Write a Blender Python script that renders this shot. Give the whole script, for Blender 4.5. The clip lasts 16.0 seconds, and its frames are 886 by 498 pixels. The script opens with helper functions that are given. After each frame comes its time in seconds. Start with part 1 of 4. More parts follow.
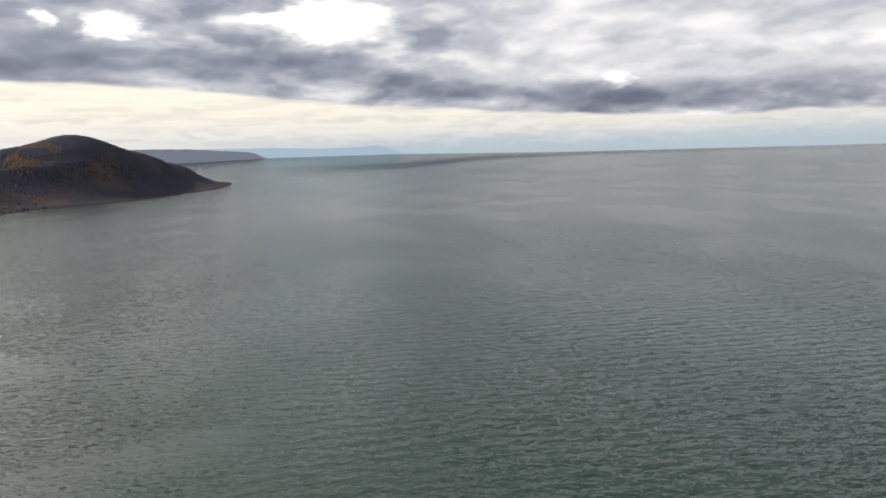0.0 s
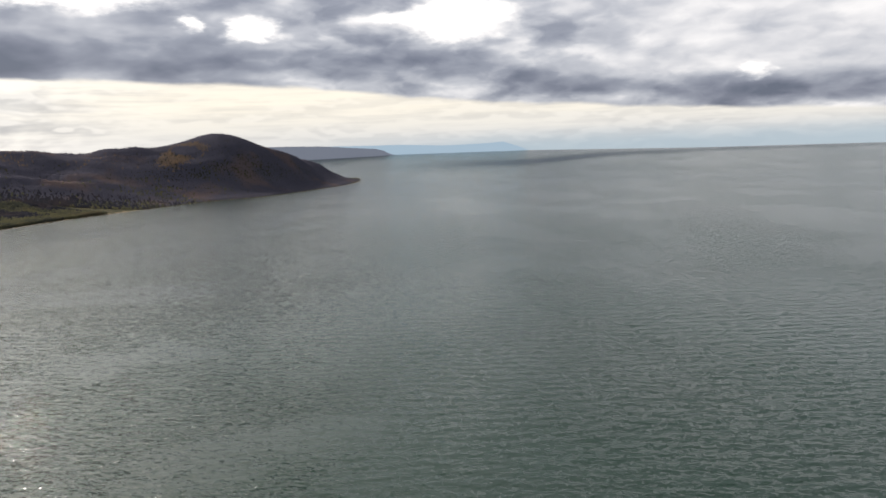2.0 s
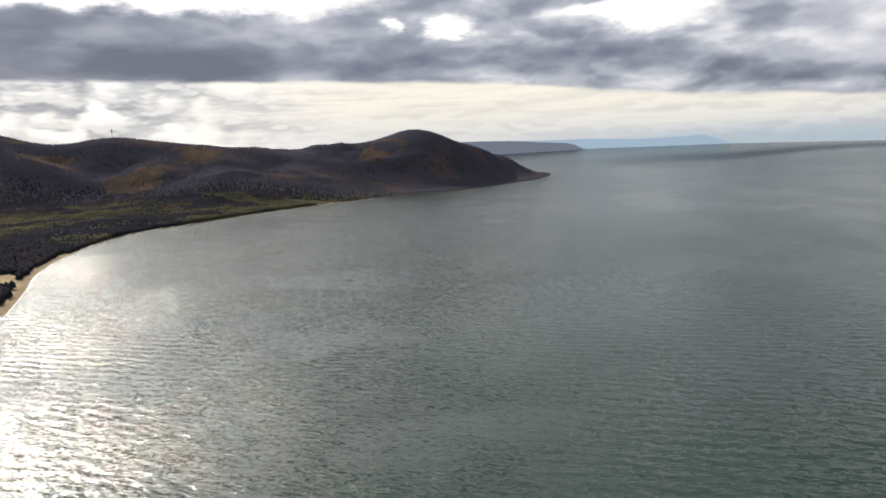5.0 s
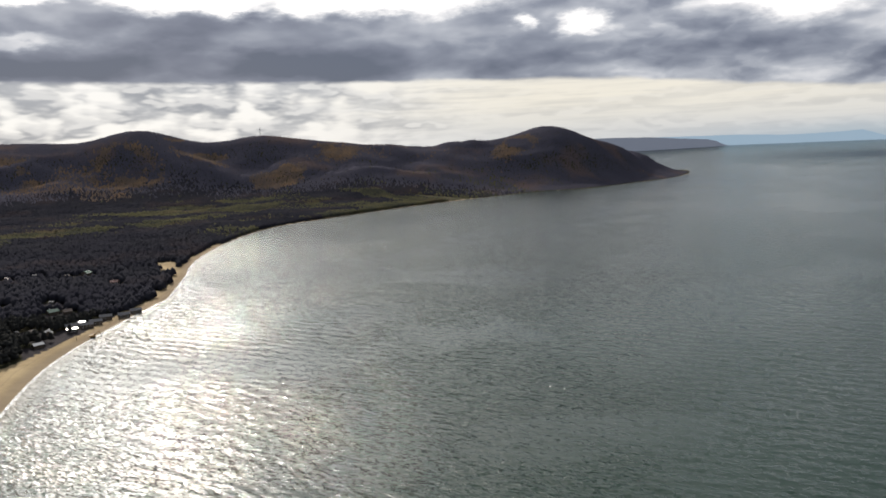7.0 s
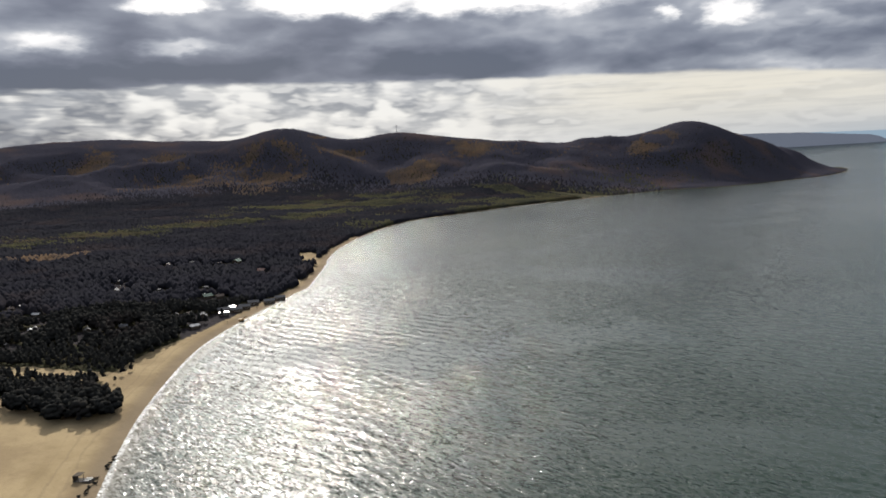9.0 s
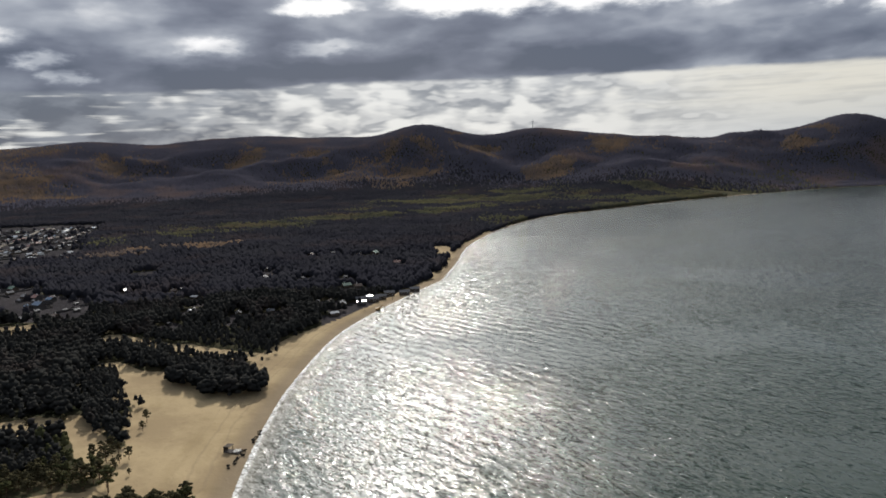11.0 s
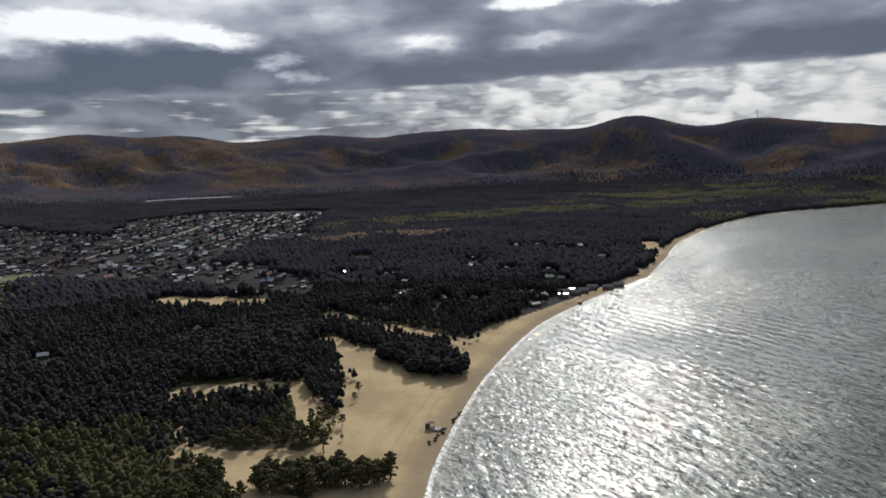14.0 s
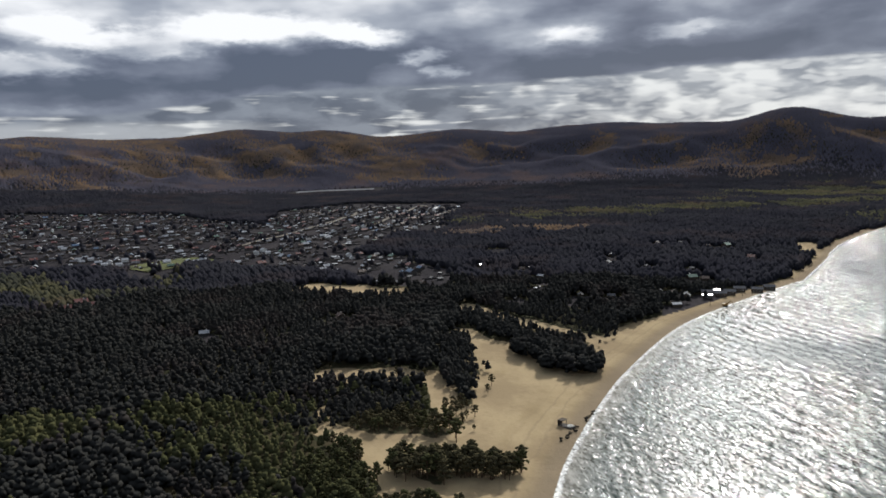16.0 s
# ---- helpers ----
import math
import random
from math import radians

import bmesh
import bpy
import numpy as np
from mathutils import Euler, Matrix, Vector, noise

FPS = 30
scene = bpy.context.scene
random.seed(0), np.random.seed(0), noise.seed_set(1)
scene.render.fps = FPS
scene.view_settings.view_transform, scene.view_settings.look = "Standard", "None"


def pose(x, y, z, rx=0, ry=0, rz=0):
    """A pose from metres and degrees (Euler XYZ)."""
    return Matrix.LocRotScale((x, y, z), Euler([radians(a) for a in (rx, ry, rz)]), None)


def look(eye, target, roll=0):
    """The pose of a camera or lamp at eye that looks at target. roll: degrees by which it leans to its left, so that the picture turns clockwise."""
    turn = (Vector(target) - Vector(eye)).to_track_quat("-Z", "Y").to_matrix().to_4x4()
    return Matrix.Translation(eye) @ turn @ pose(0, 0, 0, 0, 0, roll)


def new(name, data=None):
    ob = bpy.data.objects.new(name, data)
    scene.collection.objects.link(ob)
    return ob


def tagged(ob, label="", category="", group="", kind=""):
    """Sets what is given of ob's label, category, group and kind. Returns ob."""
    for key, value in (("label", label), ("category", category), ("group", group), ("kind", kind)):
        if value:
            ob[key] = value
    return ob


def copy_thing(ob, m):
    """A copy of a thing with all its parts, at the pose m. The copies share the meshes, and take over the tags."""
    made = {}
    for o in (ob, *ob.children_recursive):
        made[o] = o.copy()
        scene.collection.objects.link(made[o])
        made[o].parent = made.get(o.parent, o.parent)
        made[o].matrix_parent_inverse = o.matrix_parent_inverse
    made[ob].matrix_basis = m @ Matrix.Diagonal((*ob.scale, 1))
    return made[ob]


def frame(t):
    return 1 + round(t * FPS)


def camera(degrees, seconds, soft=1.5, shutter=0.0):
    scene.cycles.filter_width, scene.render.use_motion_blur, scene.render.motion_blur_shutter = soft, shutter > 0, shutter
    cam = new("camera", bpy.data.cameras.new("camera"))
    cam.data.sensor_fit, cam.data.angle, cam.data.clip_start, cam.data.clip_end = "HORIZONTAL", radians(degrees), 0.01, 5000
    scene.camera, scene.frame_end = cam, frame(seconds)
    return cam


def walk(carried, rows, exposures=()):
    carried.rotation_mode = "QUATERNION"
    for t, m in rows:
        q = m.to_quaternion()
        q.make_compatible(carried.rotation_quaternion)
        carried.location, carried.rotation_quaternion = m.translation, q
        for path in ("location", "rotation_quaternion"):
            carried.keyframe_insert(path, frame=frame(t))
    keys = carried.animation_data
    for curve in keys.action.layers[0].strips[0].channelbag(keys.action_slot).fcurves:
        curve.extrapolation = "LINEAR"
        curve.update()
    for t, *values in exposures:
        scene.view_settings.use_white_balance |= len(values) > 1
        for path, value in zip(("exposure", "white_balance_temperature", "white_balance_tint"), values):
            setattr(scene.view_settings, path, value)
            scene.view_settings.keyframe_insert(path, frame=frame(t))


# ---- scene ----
cam = camera(62.6, 16.0, soft=1.7)
# seconds, x, y, z, then the turns about x, y and z in degrees
ROWS = [
    (0.0, 0.00, 0.00, 115.00, 82.546, 1.788, -0.234),
    (0.5, -1.26, -1.93, 115.77, 82.542, 1.829, 2.129),
    (1.0, -2.45, -3.69, 116.44, 82.544, 1.870, 4.512),
    (1.5, -3.57, -5.30, 117.02, 82.545, 1.907, 6.918),
    (2.0, -4.62, -6.77, 117.50, 82.546, 1.944, 9.343),
    (2.5, -5.60, -8.09, 117.89, 82.557, 1.985, 11.774),
    (3.0, -6.52, -9.28, 118.20, 82.570, 2.027, 14.221),
    (3.5, -7.37, -10.35, 118.44, 82.579, 2.069, 16.662),
    (4.0, -8.16, -11.30, 118.61, 82.569, 2.103, 19.108),
    (6.5, -11.17, -14.50, 118.60, 82.764, 2.174, 31.648),
    (7.0, -11.59, -14.88, 118.47, 82.780, 2.177, 34.242),
    (7.5, -11.95, -15.20, 118.30, 82.812, 2.181, 36.834),
    (8.0, -12.26, -15.45, 118.12, 82.844, 2.177, 39.416),
    (8.5, -12.51, -15.64, 117.91, 82.877, 2.156, 41.981),
    (9.0, -12.71, -15.79, 117.69, 82.899, 2.126, 44.546),
    (11.5, -12.89, -16.04, 116.61, 82.947, 2.043, 57.746),
    (12.0, -12.78, -16.04, 116.43, 82.941, 2.029, 60.409),
    (12.5, -12.62, -16.04, 116.28, 82.948, 2.012, 63.091),
    (13.0, -12.41, -16.05, 116.16, 82.949, 1.982, 65.777),
    (13.5, -12.15, -16.07, 116.08, 82.935, 1.936, 68.486),
    (14.0, -11.85, -16.12, 116.04, 82.920, 1.890, 71.182),
    (14.5, -11.50, -16.19, 116.06, 82.892, 1.849, 73.885),
    (15.0, -11.11, -16.30, 116.12, 82.852, 1.813, 76.592),
    (15.5, -10.68, -16.45, 116.25, 82.819, 1.773, 79.285),
    (16.0, -10.20, -16.65, 116.45, 82.772, 1.731, 81.973),
]
walk(cam, [(t, pose(x, y, z, rx, ry, rz)) for t, x, y, z, rx, ry, rz in ROWS], [(0, 0.33, 6750, 11), (4, 0.30, 6650, 11), (6.5, 0.11, 6550, 10.5), (9, -0.03, 6450, 10), (12.5, -0.2, 6250, 9), (16, -0.15, 6150, 9)])

# ---- world, sun ----
SUN_AZ, SUN_EL = radians(60.5), radians(32)
SUN_DIR = Vector((-math.sin(SUN_AZ) * math.cos(SUN_EL), math.cos(SUN_AZ) * math.cos(SUN_EL), math.sin(SUN_EL)))


class Nodes:
    """Short hand for node trees."""

    def __init__(self, tree):
        self.t = tree
        tree.nodes.clear()

    def add(self, kind, ins=(), **props):
        n = self.t.nodes.new(kind)
        if "operation" in props:
            n.operation = props["operation"]
        if props.get("use_clamp"):
            n.use_clamp = True
        if "interpolation_type" in props:
            n.interpolation_type = props["interpolation_type"]
        if "data_type" in props:
            n.data_type, n.blend_type = props["data_type"], props["blend_type"]
        pairs = ins.items() if isinstance(ins, dict) else enumerate(ins)
        for k, v in pairs:
            if v is None:
                continue
            if isinstance(v, bpy.types.NodeSocket):
                self.t.links.new(v, n.inputs[k])
            else:
                n.inputs[k].default_value = v
        return n

    def m(self, op, a, b=None, c=None, clamp=False):
        return self.add("ShaderNodeMath", (a, b, c), operation=op, use_clamp=clamp).outputs[0]

    def vec(self, op, a, b=None):
        n = self.add("ShaderNodeVectorMath", (a, b), operation=op)
        return n.outputs["Value"] if op in ("LENGTH", "DOT_PRODUCT") else n.outputs[0]

    def xyz(self, x, y, z=0.0):
        return self.add("ShaderNodeCombineXYZ", (x, y, z)).outputs[0]

    def noise(self, vec, scale, detail=4.0, rough=0.55, distort=0.0):
        return self.add("ShaderNodeTexNoise", {"Vector": vec, "Scale": scale, "Detail": detail, "Roughness": rough, "Distortion": distort}).outputs[0]

    def step(self, x, lo, hi, a=0.0, b=1.0):
        return self.add("ShaderNodeMapRange", (x, lo, hi, a, b), interpolation_type="SMOOTHSTEP").outputs[0]

    def mix(self, f, a, b, blend="MIX"):
        n = self.add("ShaderNodeMix", data_type="RGBA", blend_type=blend)
        for sock, v in ((n.inputs[0], f), (n.inputs[6], a), (n.inputs[7], b)):
            if isinstance(v, bpy.types.NodeSocket):
                self.t.links.new(v, sock)
            else:
                sock.default_value = v if not isinstance(v, tuple) or len(v) == 4 else (*v, 1)
        return n.outputs[2]


def build_sky():
    world = bpy.data.worlds.new("sky")
    world.use_nodes = True
    scene.world = world
    g = Nodes(world.node_tree)
    ray = g.add("ShaderNodeTexCoord").outputs["Generated"]
    sep = g.add("ShaderNodeSeparateXYZ", (ray,)).outputs
    az = g.m("MULTIPLY", g.m("ARCTAN2", g.m("MULTIPLY", sep[0], -1.0), sep[1]), 180 / math.pi)
    el = g.m("MULTIPLY", g.m("ARCSINE", sep[2]), 180 / math.pi)
    # soft distortion for ragged cloud edges
    flat = g.xyz(g.m("MULTIPLY", az, 0.16), g.m("MULTIPLY", el, 0.42), 0.0)
    wob = g.add("ShaderNodeTexNoise", {"Vector": flat, "Scale": 1.6, "Detail": 5.0, "Roughness": 0.52})
    wob = g.vec("SUBTRACT", wob.outputs["Color"], (0.5, 0.5, 0.5))
    wsep = g.add("ShaderNodeSeparateXYZ", (wob,)).outputs
    az2 = g.m("ADD", az, g.m("MULTIPLY", wsep[0], 5.5))
    el2 = g.m("ADD", el, g.m("MULTIPLY", wsep[1], 1.9))
    el3 = g.m("ADD", el, g.m("MULTIPLY", wsep[1], 0.7))
    # lower edge of the grey cloud deck, by azimuth
    edge = g.add("ShaderNodeFloatCurve", (1.0, g.m("DIVIDE", g.m("ADD", az, 40.0), 160.0)))
    pts = ((-40, 2.2), (-28, 2.15), (-20, 2.2), (-10, 2.75), (0, 3.4), (10, 4.2), (20, 5.15), (30, 5.6), (60, 5.85), (76, 5.4), (92, 5.2), (100, 4.3), (108, 3.5), (120, 3.4))
    curve = edge.mapping.curves[0]
    for i, (a, e) in enumerate(pts):
        x, y = (a + 40) / 160, e / 10
        if i < 2:
            curve.points[i].location = (x, y)
        else:
            curve.points.new(x, y)
    edge.mapping.update()
    over = g.m("SUBTRACT", el3, g.m("MULTIPLY", edge.outputs[0], 10.0))
    deck = g.step(over, -0.12, 0.28)
    # thinner and thicker parts of the deck: azimuth, elevation, widths, change of thickness
    holes = ((7.6, 10.2, 3.6, 1.7, -.75), (23.3, 9.4, 1.8, .7, -.45), (28.2, 9.8, 1.1, .6, -.5), (12.5, 10.3, 1.8, .5, -.3),
             (-13.5, 5.1, .9, .7, -.5), (53, 11.8, 5, 1.1, -.95), (40, 12.0, 11, 1.3, -.95), (63.6, 8.6, 2.6, .6, -.38), (97, 9.6, 6, 1.0, -.62), (60, 10.8, 6, 2.2, -.24), (76, 10.0, 6, 2.0, -.28), (109, 9.0, 4, 1.0, -.5),
             (104, 8.4, 5, .9, -.5), (88, 9.2, 3, .7, -.6), (83.2, 7.6, 1.3, .6, -.55), (81.5, 6.5, 1.0, .5, -.45), (111, 6.9, 4, .9, -.5), (64.3, 11.5, 3, .7, -.7), (72, 8.6, 2.2, .6, -.33))
    heavy = ((1, 5.5, 5.0, 1.3, .22), (-10.5, 4.3, 4.5, 1.2, .25), (-19, 3.7, 5, 1.1, .2), (-27, 3.9, 4, 1.0, .15), (0.5, 8.6, 2.4, 1.2, .30),
             (37, 7.3, 14, 1.2, .14), (17, 8.4, 6, 2.0, .05), (92, 7.0, 9, 1.2, .26), (109, 5.3, 6, 1.1, .30), (88, 7.9, 3.5, .8, .2), (52, 7.4, 9, 1.2, .12), (70, 6.6, 9, .9, .2), (98, 5.6, 6, .8, .2))
    wob2 = g.add("ShaderNodeTexNoise", {"Vector": flat, "Scale": 6.0, "Detail": 5.0, "Roughness": 0.6})
    wob2 = g.vec("MULTIPLY", g.vec("SUBTRACT", wob2.outputs["Color"], (0.5, 0.5, 0.5)), (1.5, 0.8, 0.0))
    at = g.vec("ADD", g.xyz(az2, el2, 0.0), wob2)
    thick = None
    for a, e, ra, re, k in holes + heavy:
        d = g.vec("LENGTH", g.vec("MULTIPLY", g.vec("SUBTRACT", at, (a, e, 0)), (1 / ra, 1 / re, 0)))
        v = g.step(d, 1.5, 0.35, 0.0, k)
        thick = v if thick is None else g.m("ADD", thick, v)
    # billows in three sizes
    puff = g.noise(g.xyz(g.m("MULTIPLY", az, 0.13), g.m("MULTIPLY", el, 0.36), 3.0), 1.0, 3.5, 0.45, 0.1)
    curl = g.noise(g.xyz(g.m("MULTIPLY", az2, 0.28), g.m("MULTIPLY", el3, 0.62), 5.0), 1.0, 4.0, 0.45)
    knob_at = g.xyz(g.m("MULTIPLY_ADD", wsep[0], 1.0, g.m("MULTIPLY", az, 0.24)), g.m("MULTIPLY_ADD", wsep[1], 0.8, g.m("MULTIPLY", el, 0.58)), 2.0)
    knob = g.add("ShaderNodeTexVoronoi", {"Vector": knob_at, "Scale": 1.0, "Detail": 2.0, "Roughness": 0.45})
    knob.feature = "SMOOTH_F1"
    knob.inputs["Smoothness"].default_value = 0.5
    knobs = g.m("MULTIPLY", g.m("SUBTRACT", 0.62, knob.outputs["Distance"]), g.step(az, 34.0, 10.0, 0.12, 0.30))
    puff = g.m("ADD", g.m("MULTIPLY_ADD", puff, 1.25, -0.625), g.m("MULTIPLY", g.m("SUBTRACT", curl, 0.5), g.step(az, 24.0, 6.0, 0.40, 0.36)))
    puff = g.m("ADD", puff, knobs)
    # cumulus modelling: tops catch the light, undersides stay grey
    curl_up = g.noise(g.xyz(g.m("MULTIPLY", az2, 0.28), g.m("MULTIPLY", g.m("ADD", el3, 0.45), 0.62), 5.0), 1.0, 4.0, 0.45)
    puff = g.m("SUBTRACT", puff, g.m("MULTIPLY", g.m("SUBTRACT", curl, curl_up), g.step(az, 40.0, 14.0, 0.25, 0.8)))
    open_side = g.m("MULTIPLY", g.step(az, 12.0, -8.0), g.step(over, 1.2, 3.0))
    pale_top = g.m("MULTIPLY", g.step(az, 72.0, 92.0), g.step(el, 8.0, 10.5))
    thick = g.m("ADD", g.m("ADD", thick, puff), 0.59)
    thick = g.m("ADD", thick, g.m("MULTIPLY", open_side, g.m("MULTIPLY_ADD", thick, -0.55, 0.11)))
    thick = g.m("SUBTRACT", thick, g.m("MULTIPLY", pale_top, 0.50))
    thick = g.m("ADD", thick, g.step(az, 26.0, 50.0, 0.0, 0.21))
    ramp = g.add("ShaderNodeValToRGB", (thick,))
    tones = ((0.0, (1.25, 1.22, 1.20)), (0.22, (0.86, 0.86, 0.88)), (0.42, (0.49, 0.515, 0.575)), (0.62, (0.285, 0.31, 0.38)), (0.82, (0.18, 0.20, 0.265)), (1.0, (0.115, 0.135, 0.19)))
    el_ = ramp.color_ramp.elements
    for i, (p_, c_) in enumerate(tones):
        e_ = el_[i] if i < 2 else el_.new(p_)
        e_.position, e_.color = p_, (*c_, 1)
    deckcol = ramp.outputs[0]
    # pale band below the deck, with streaks and small heaps
    streak = g.noise(g.xyz(g.m("MULTIPLY", az, 0.05), g.m("MULTIPLY", el, 0.85), 7.0), 1.6, 6.0, 0.6)
    at2 = g.xyz(g.m("MULTIPLY_ADD", wsep[0], 1.0, g.m("MULTIPLY", az, 0.40)), g.m("MULTIPLY_ADD", wsep[1], 0.8, g.m("MULTIPLY", el, 0.85)), 0.0)

    def heap_cloud(up):
        balls = g.add("ShaderNodeTexVoronoi", {"Vector": g.vec("ADD", at2, (0.0, up * 0.85, 0.0)), "Scale": 1.2, "Detail": 1.2, "Roughness": 0.4})
        balls.feature = "SMOOTH_F1"
        balls.inputs["Smoothness"].default_value = 0.6
        banks = g.noise(g.xyz(g.m("MULTIPLY", az, 0.22), g.m("MULTIPLY", g.m("ADD", el, up), 0.75), 11.0), 1.5, 2.5, 0.42, 0.1)
        return balls, g.m("ADD", g.m("MULTIPLY", banks, 0.9), g.m("MULTIPLY_ADD", balls.outputs["Distance"], -0.42, 0.36))
    balls, heap = heap_cloud(0.0)
    crest = g.step(g.m("SUBTRACT", heap, heap_cloud(0.30)[1]), -0.04, 0.14)
    flatc = g.noise(g.xyz(g.m("MULTIPLY", az, 0.085), g.m("MULTIPLY", el, 1.0), 15.0), 1.6, 5.0, 0.52, 0.2)
    flatc = g.m("ADD", flatc, g.m("MULTIPLY_ADD", balls.outputs["Distance"], -0.2, 0.26))
    left = g.step(az, 26.0, 50.0)
    wide = g.step(az, 60.0, 84.0)
    heaps = g.m("ADD", g.m("MULTIPLY", heap, g.m("SUBTRACT", 1.0, wide)), g.m("MULTIPLY", flatc, wide))
    form = g.m("ADD", g.m("MULTIPLY", streak, g.m("SUBTRACT", 1.0, left)), g.m("MULTIPLY", heaps, left))
    dens = g.step(form, 0.36, 0.62)
    dens = g.m("MULTIPLY", dens, g.m("MULTIPLY_ADD", left, 0.62, 0.26))
    dens = g.m("ADD", dens, g.m("MULTIPLY", wide, g.step(form, 0.36, 0.60, 0.0, 0.26)))
    dens = g.m("MULTIPLY", dens, g.m("SUBTRACT", 1.0, g.m("MULTIPLY", g.step(az, 90.0, 100.0), g.step(el, 3.6, 2.6, 0.0, 0.40))))
    pale = g.mix(g.step(el, 0.4, 4.5), (0.66, 0.68, 0.70), (0.92, 0.87, 0.76))
    pale = g.mix(left, pale, (1.0, 0.985, 0.95))
    body = g.mix(g.step(curl, 0.35, 0.65), (0.24, 0.265, 0.32), (0.42, 0.44, 0.48))
    body = g.mix(g.m("MULTIPLY", crest, 0.6), body, (0.95, 0.94, 0.92))
    pale = g.mix(dens, pale, g.mix(wide, body, g.mix(g.step(curl, 0.35, 0.65), (0.14, 0.16, 0.21), (0.30, 0.325, 0.38))))
    # blue-grey distance low over the open water
    blue = g.m("MULTIPLY", g.step(el3, 2.0, 0.2), g.step(az, 24.0, 4.0))
    pale = g.mix(g.m("MULTIPLY", blue, 0.8), pale, (0.36, 0.47, 0.56))
    col = g.mix(deck, pale, deckcol)
    # overhead: broken cloud on a plane, bright round the veiled sun
    over_pos = g.vec("DIVIDE", ray, g.xyz(g.m("ADD", sep[2], 0.12), g.m("ADD", sep[2], 0.12), 1.0))
    top = g.step(g.noise(over_pos, 1.3, 6.0, 0.6), 0.33, 0.62)
    topcol = g.mix(top, (0.13, 0.16, 0.21), (0.44, 0.49, 0.56))
    col = g.mix(g.step(el, 11.5, 16.0), col, topcol)
    glow = g.m("POWER", g.m("MAXIMUM", g.vec("DOT_PRODUCT", ray, tuple(SUN_DIR)), 0.0), 24.0)
    glow = g.m("MULTIPLY", glow, g.step(el, 12.0, 20.0))
    col = g.vec("ADD", col, g.vec("MULTIPLY", g.xyz(glow, glow, glow), (2.5, 2.37, 2.15)))
    veil = g.m("POWER", g.m("MAXIMUM", g.vec("DOT_PRODUCT", ray, tuple(SUN_DIR)), 0.0), 4.0)
    veil = g.m("MULTIPLY", veil, g.step(el, 11.5, 17.0))
    col = g.vec("ADD", col, g.vec("MULTIPLY", g.xyz(veil, veil, veil), (1.3, 1.24, 1.16)))
    col = g.mix(g.step(el, -0.9, -2.5), col, (0.10, 0.11, 0.10))
    air = g.add("ShaderNodeTexSky")
    air.sky_type, air.sun_disc, air.sun_elevation, air.sun_rotation = "NISHITA", False, SUN_EL, -SUN_AZ
    b1 = g.add("ShaderNodeBackground", (air.outputs[0], 0.05))
    b2 = g.add("ShaderNodeBackground", (col, 0.95))
    both = g.add("ShaderNodeMixShader", (0.92, b1.outputs[0], b2.outputs[0]))
    g.add("ShaderNodeOutputWorld", (both.outputs[0],))


build_sky()
sun = new("sun", bpy.data.lights.new("sun", "SUN"))
sun.data.energy, sun.data.angle, sun.data.color = 4.2, radians(1.0), (1.0, 0.95, 0.86)
sun.matrix_world = look((0, 0, 600), Vector((0, 0, 600)) - SUN_DIR)

# ---- materials ----
def surface(name, build, rough=0.9, spec=0.3):
    mat = bpy.data.materials.new(name)
    mat.use_nodes = True
    g = Nodes(mat.node_tree)
    bsdf = g.add("ShaderNodeBsdfPrincipled", {"Roughness": rough, "Specular IOR Level": spec})
    g.add("ShaderNodeOutputMaterial", (bsdf.outputs[0],))
    build(g, bsdf)
    return mat


def put(g, bsdf, colour=None, height=None, strength=0.5, distance=1.0):
    if colour is not None:
        g.t.links.new(colour, bsdf.inputs["Base Color"])
    if height is not None:
        bump = g.add("ShaderNodeBump", {"Strength": strength, "Distance": distance, "Height": height})
        g.t.links.new(bump.outputs[0], bsdf.inputs["Normal"])


def place(g):
    return g.add("ShaderNodeNewGeometry").outputs["Position"]


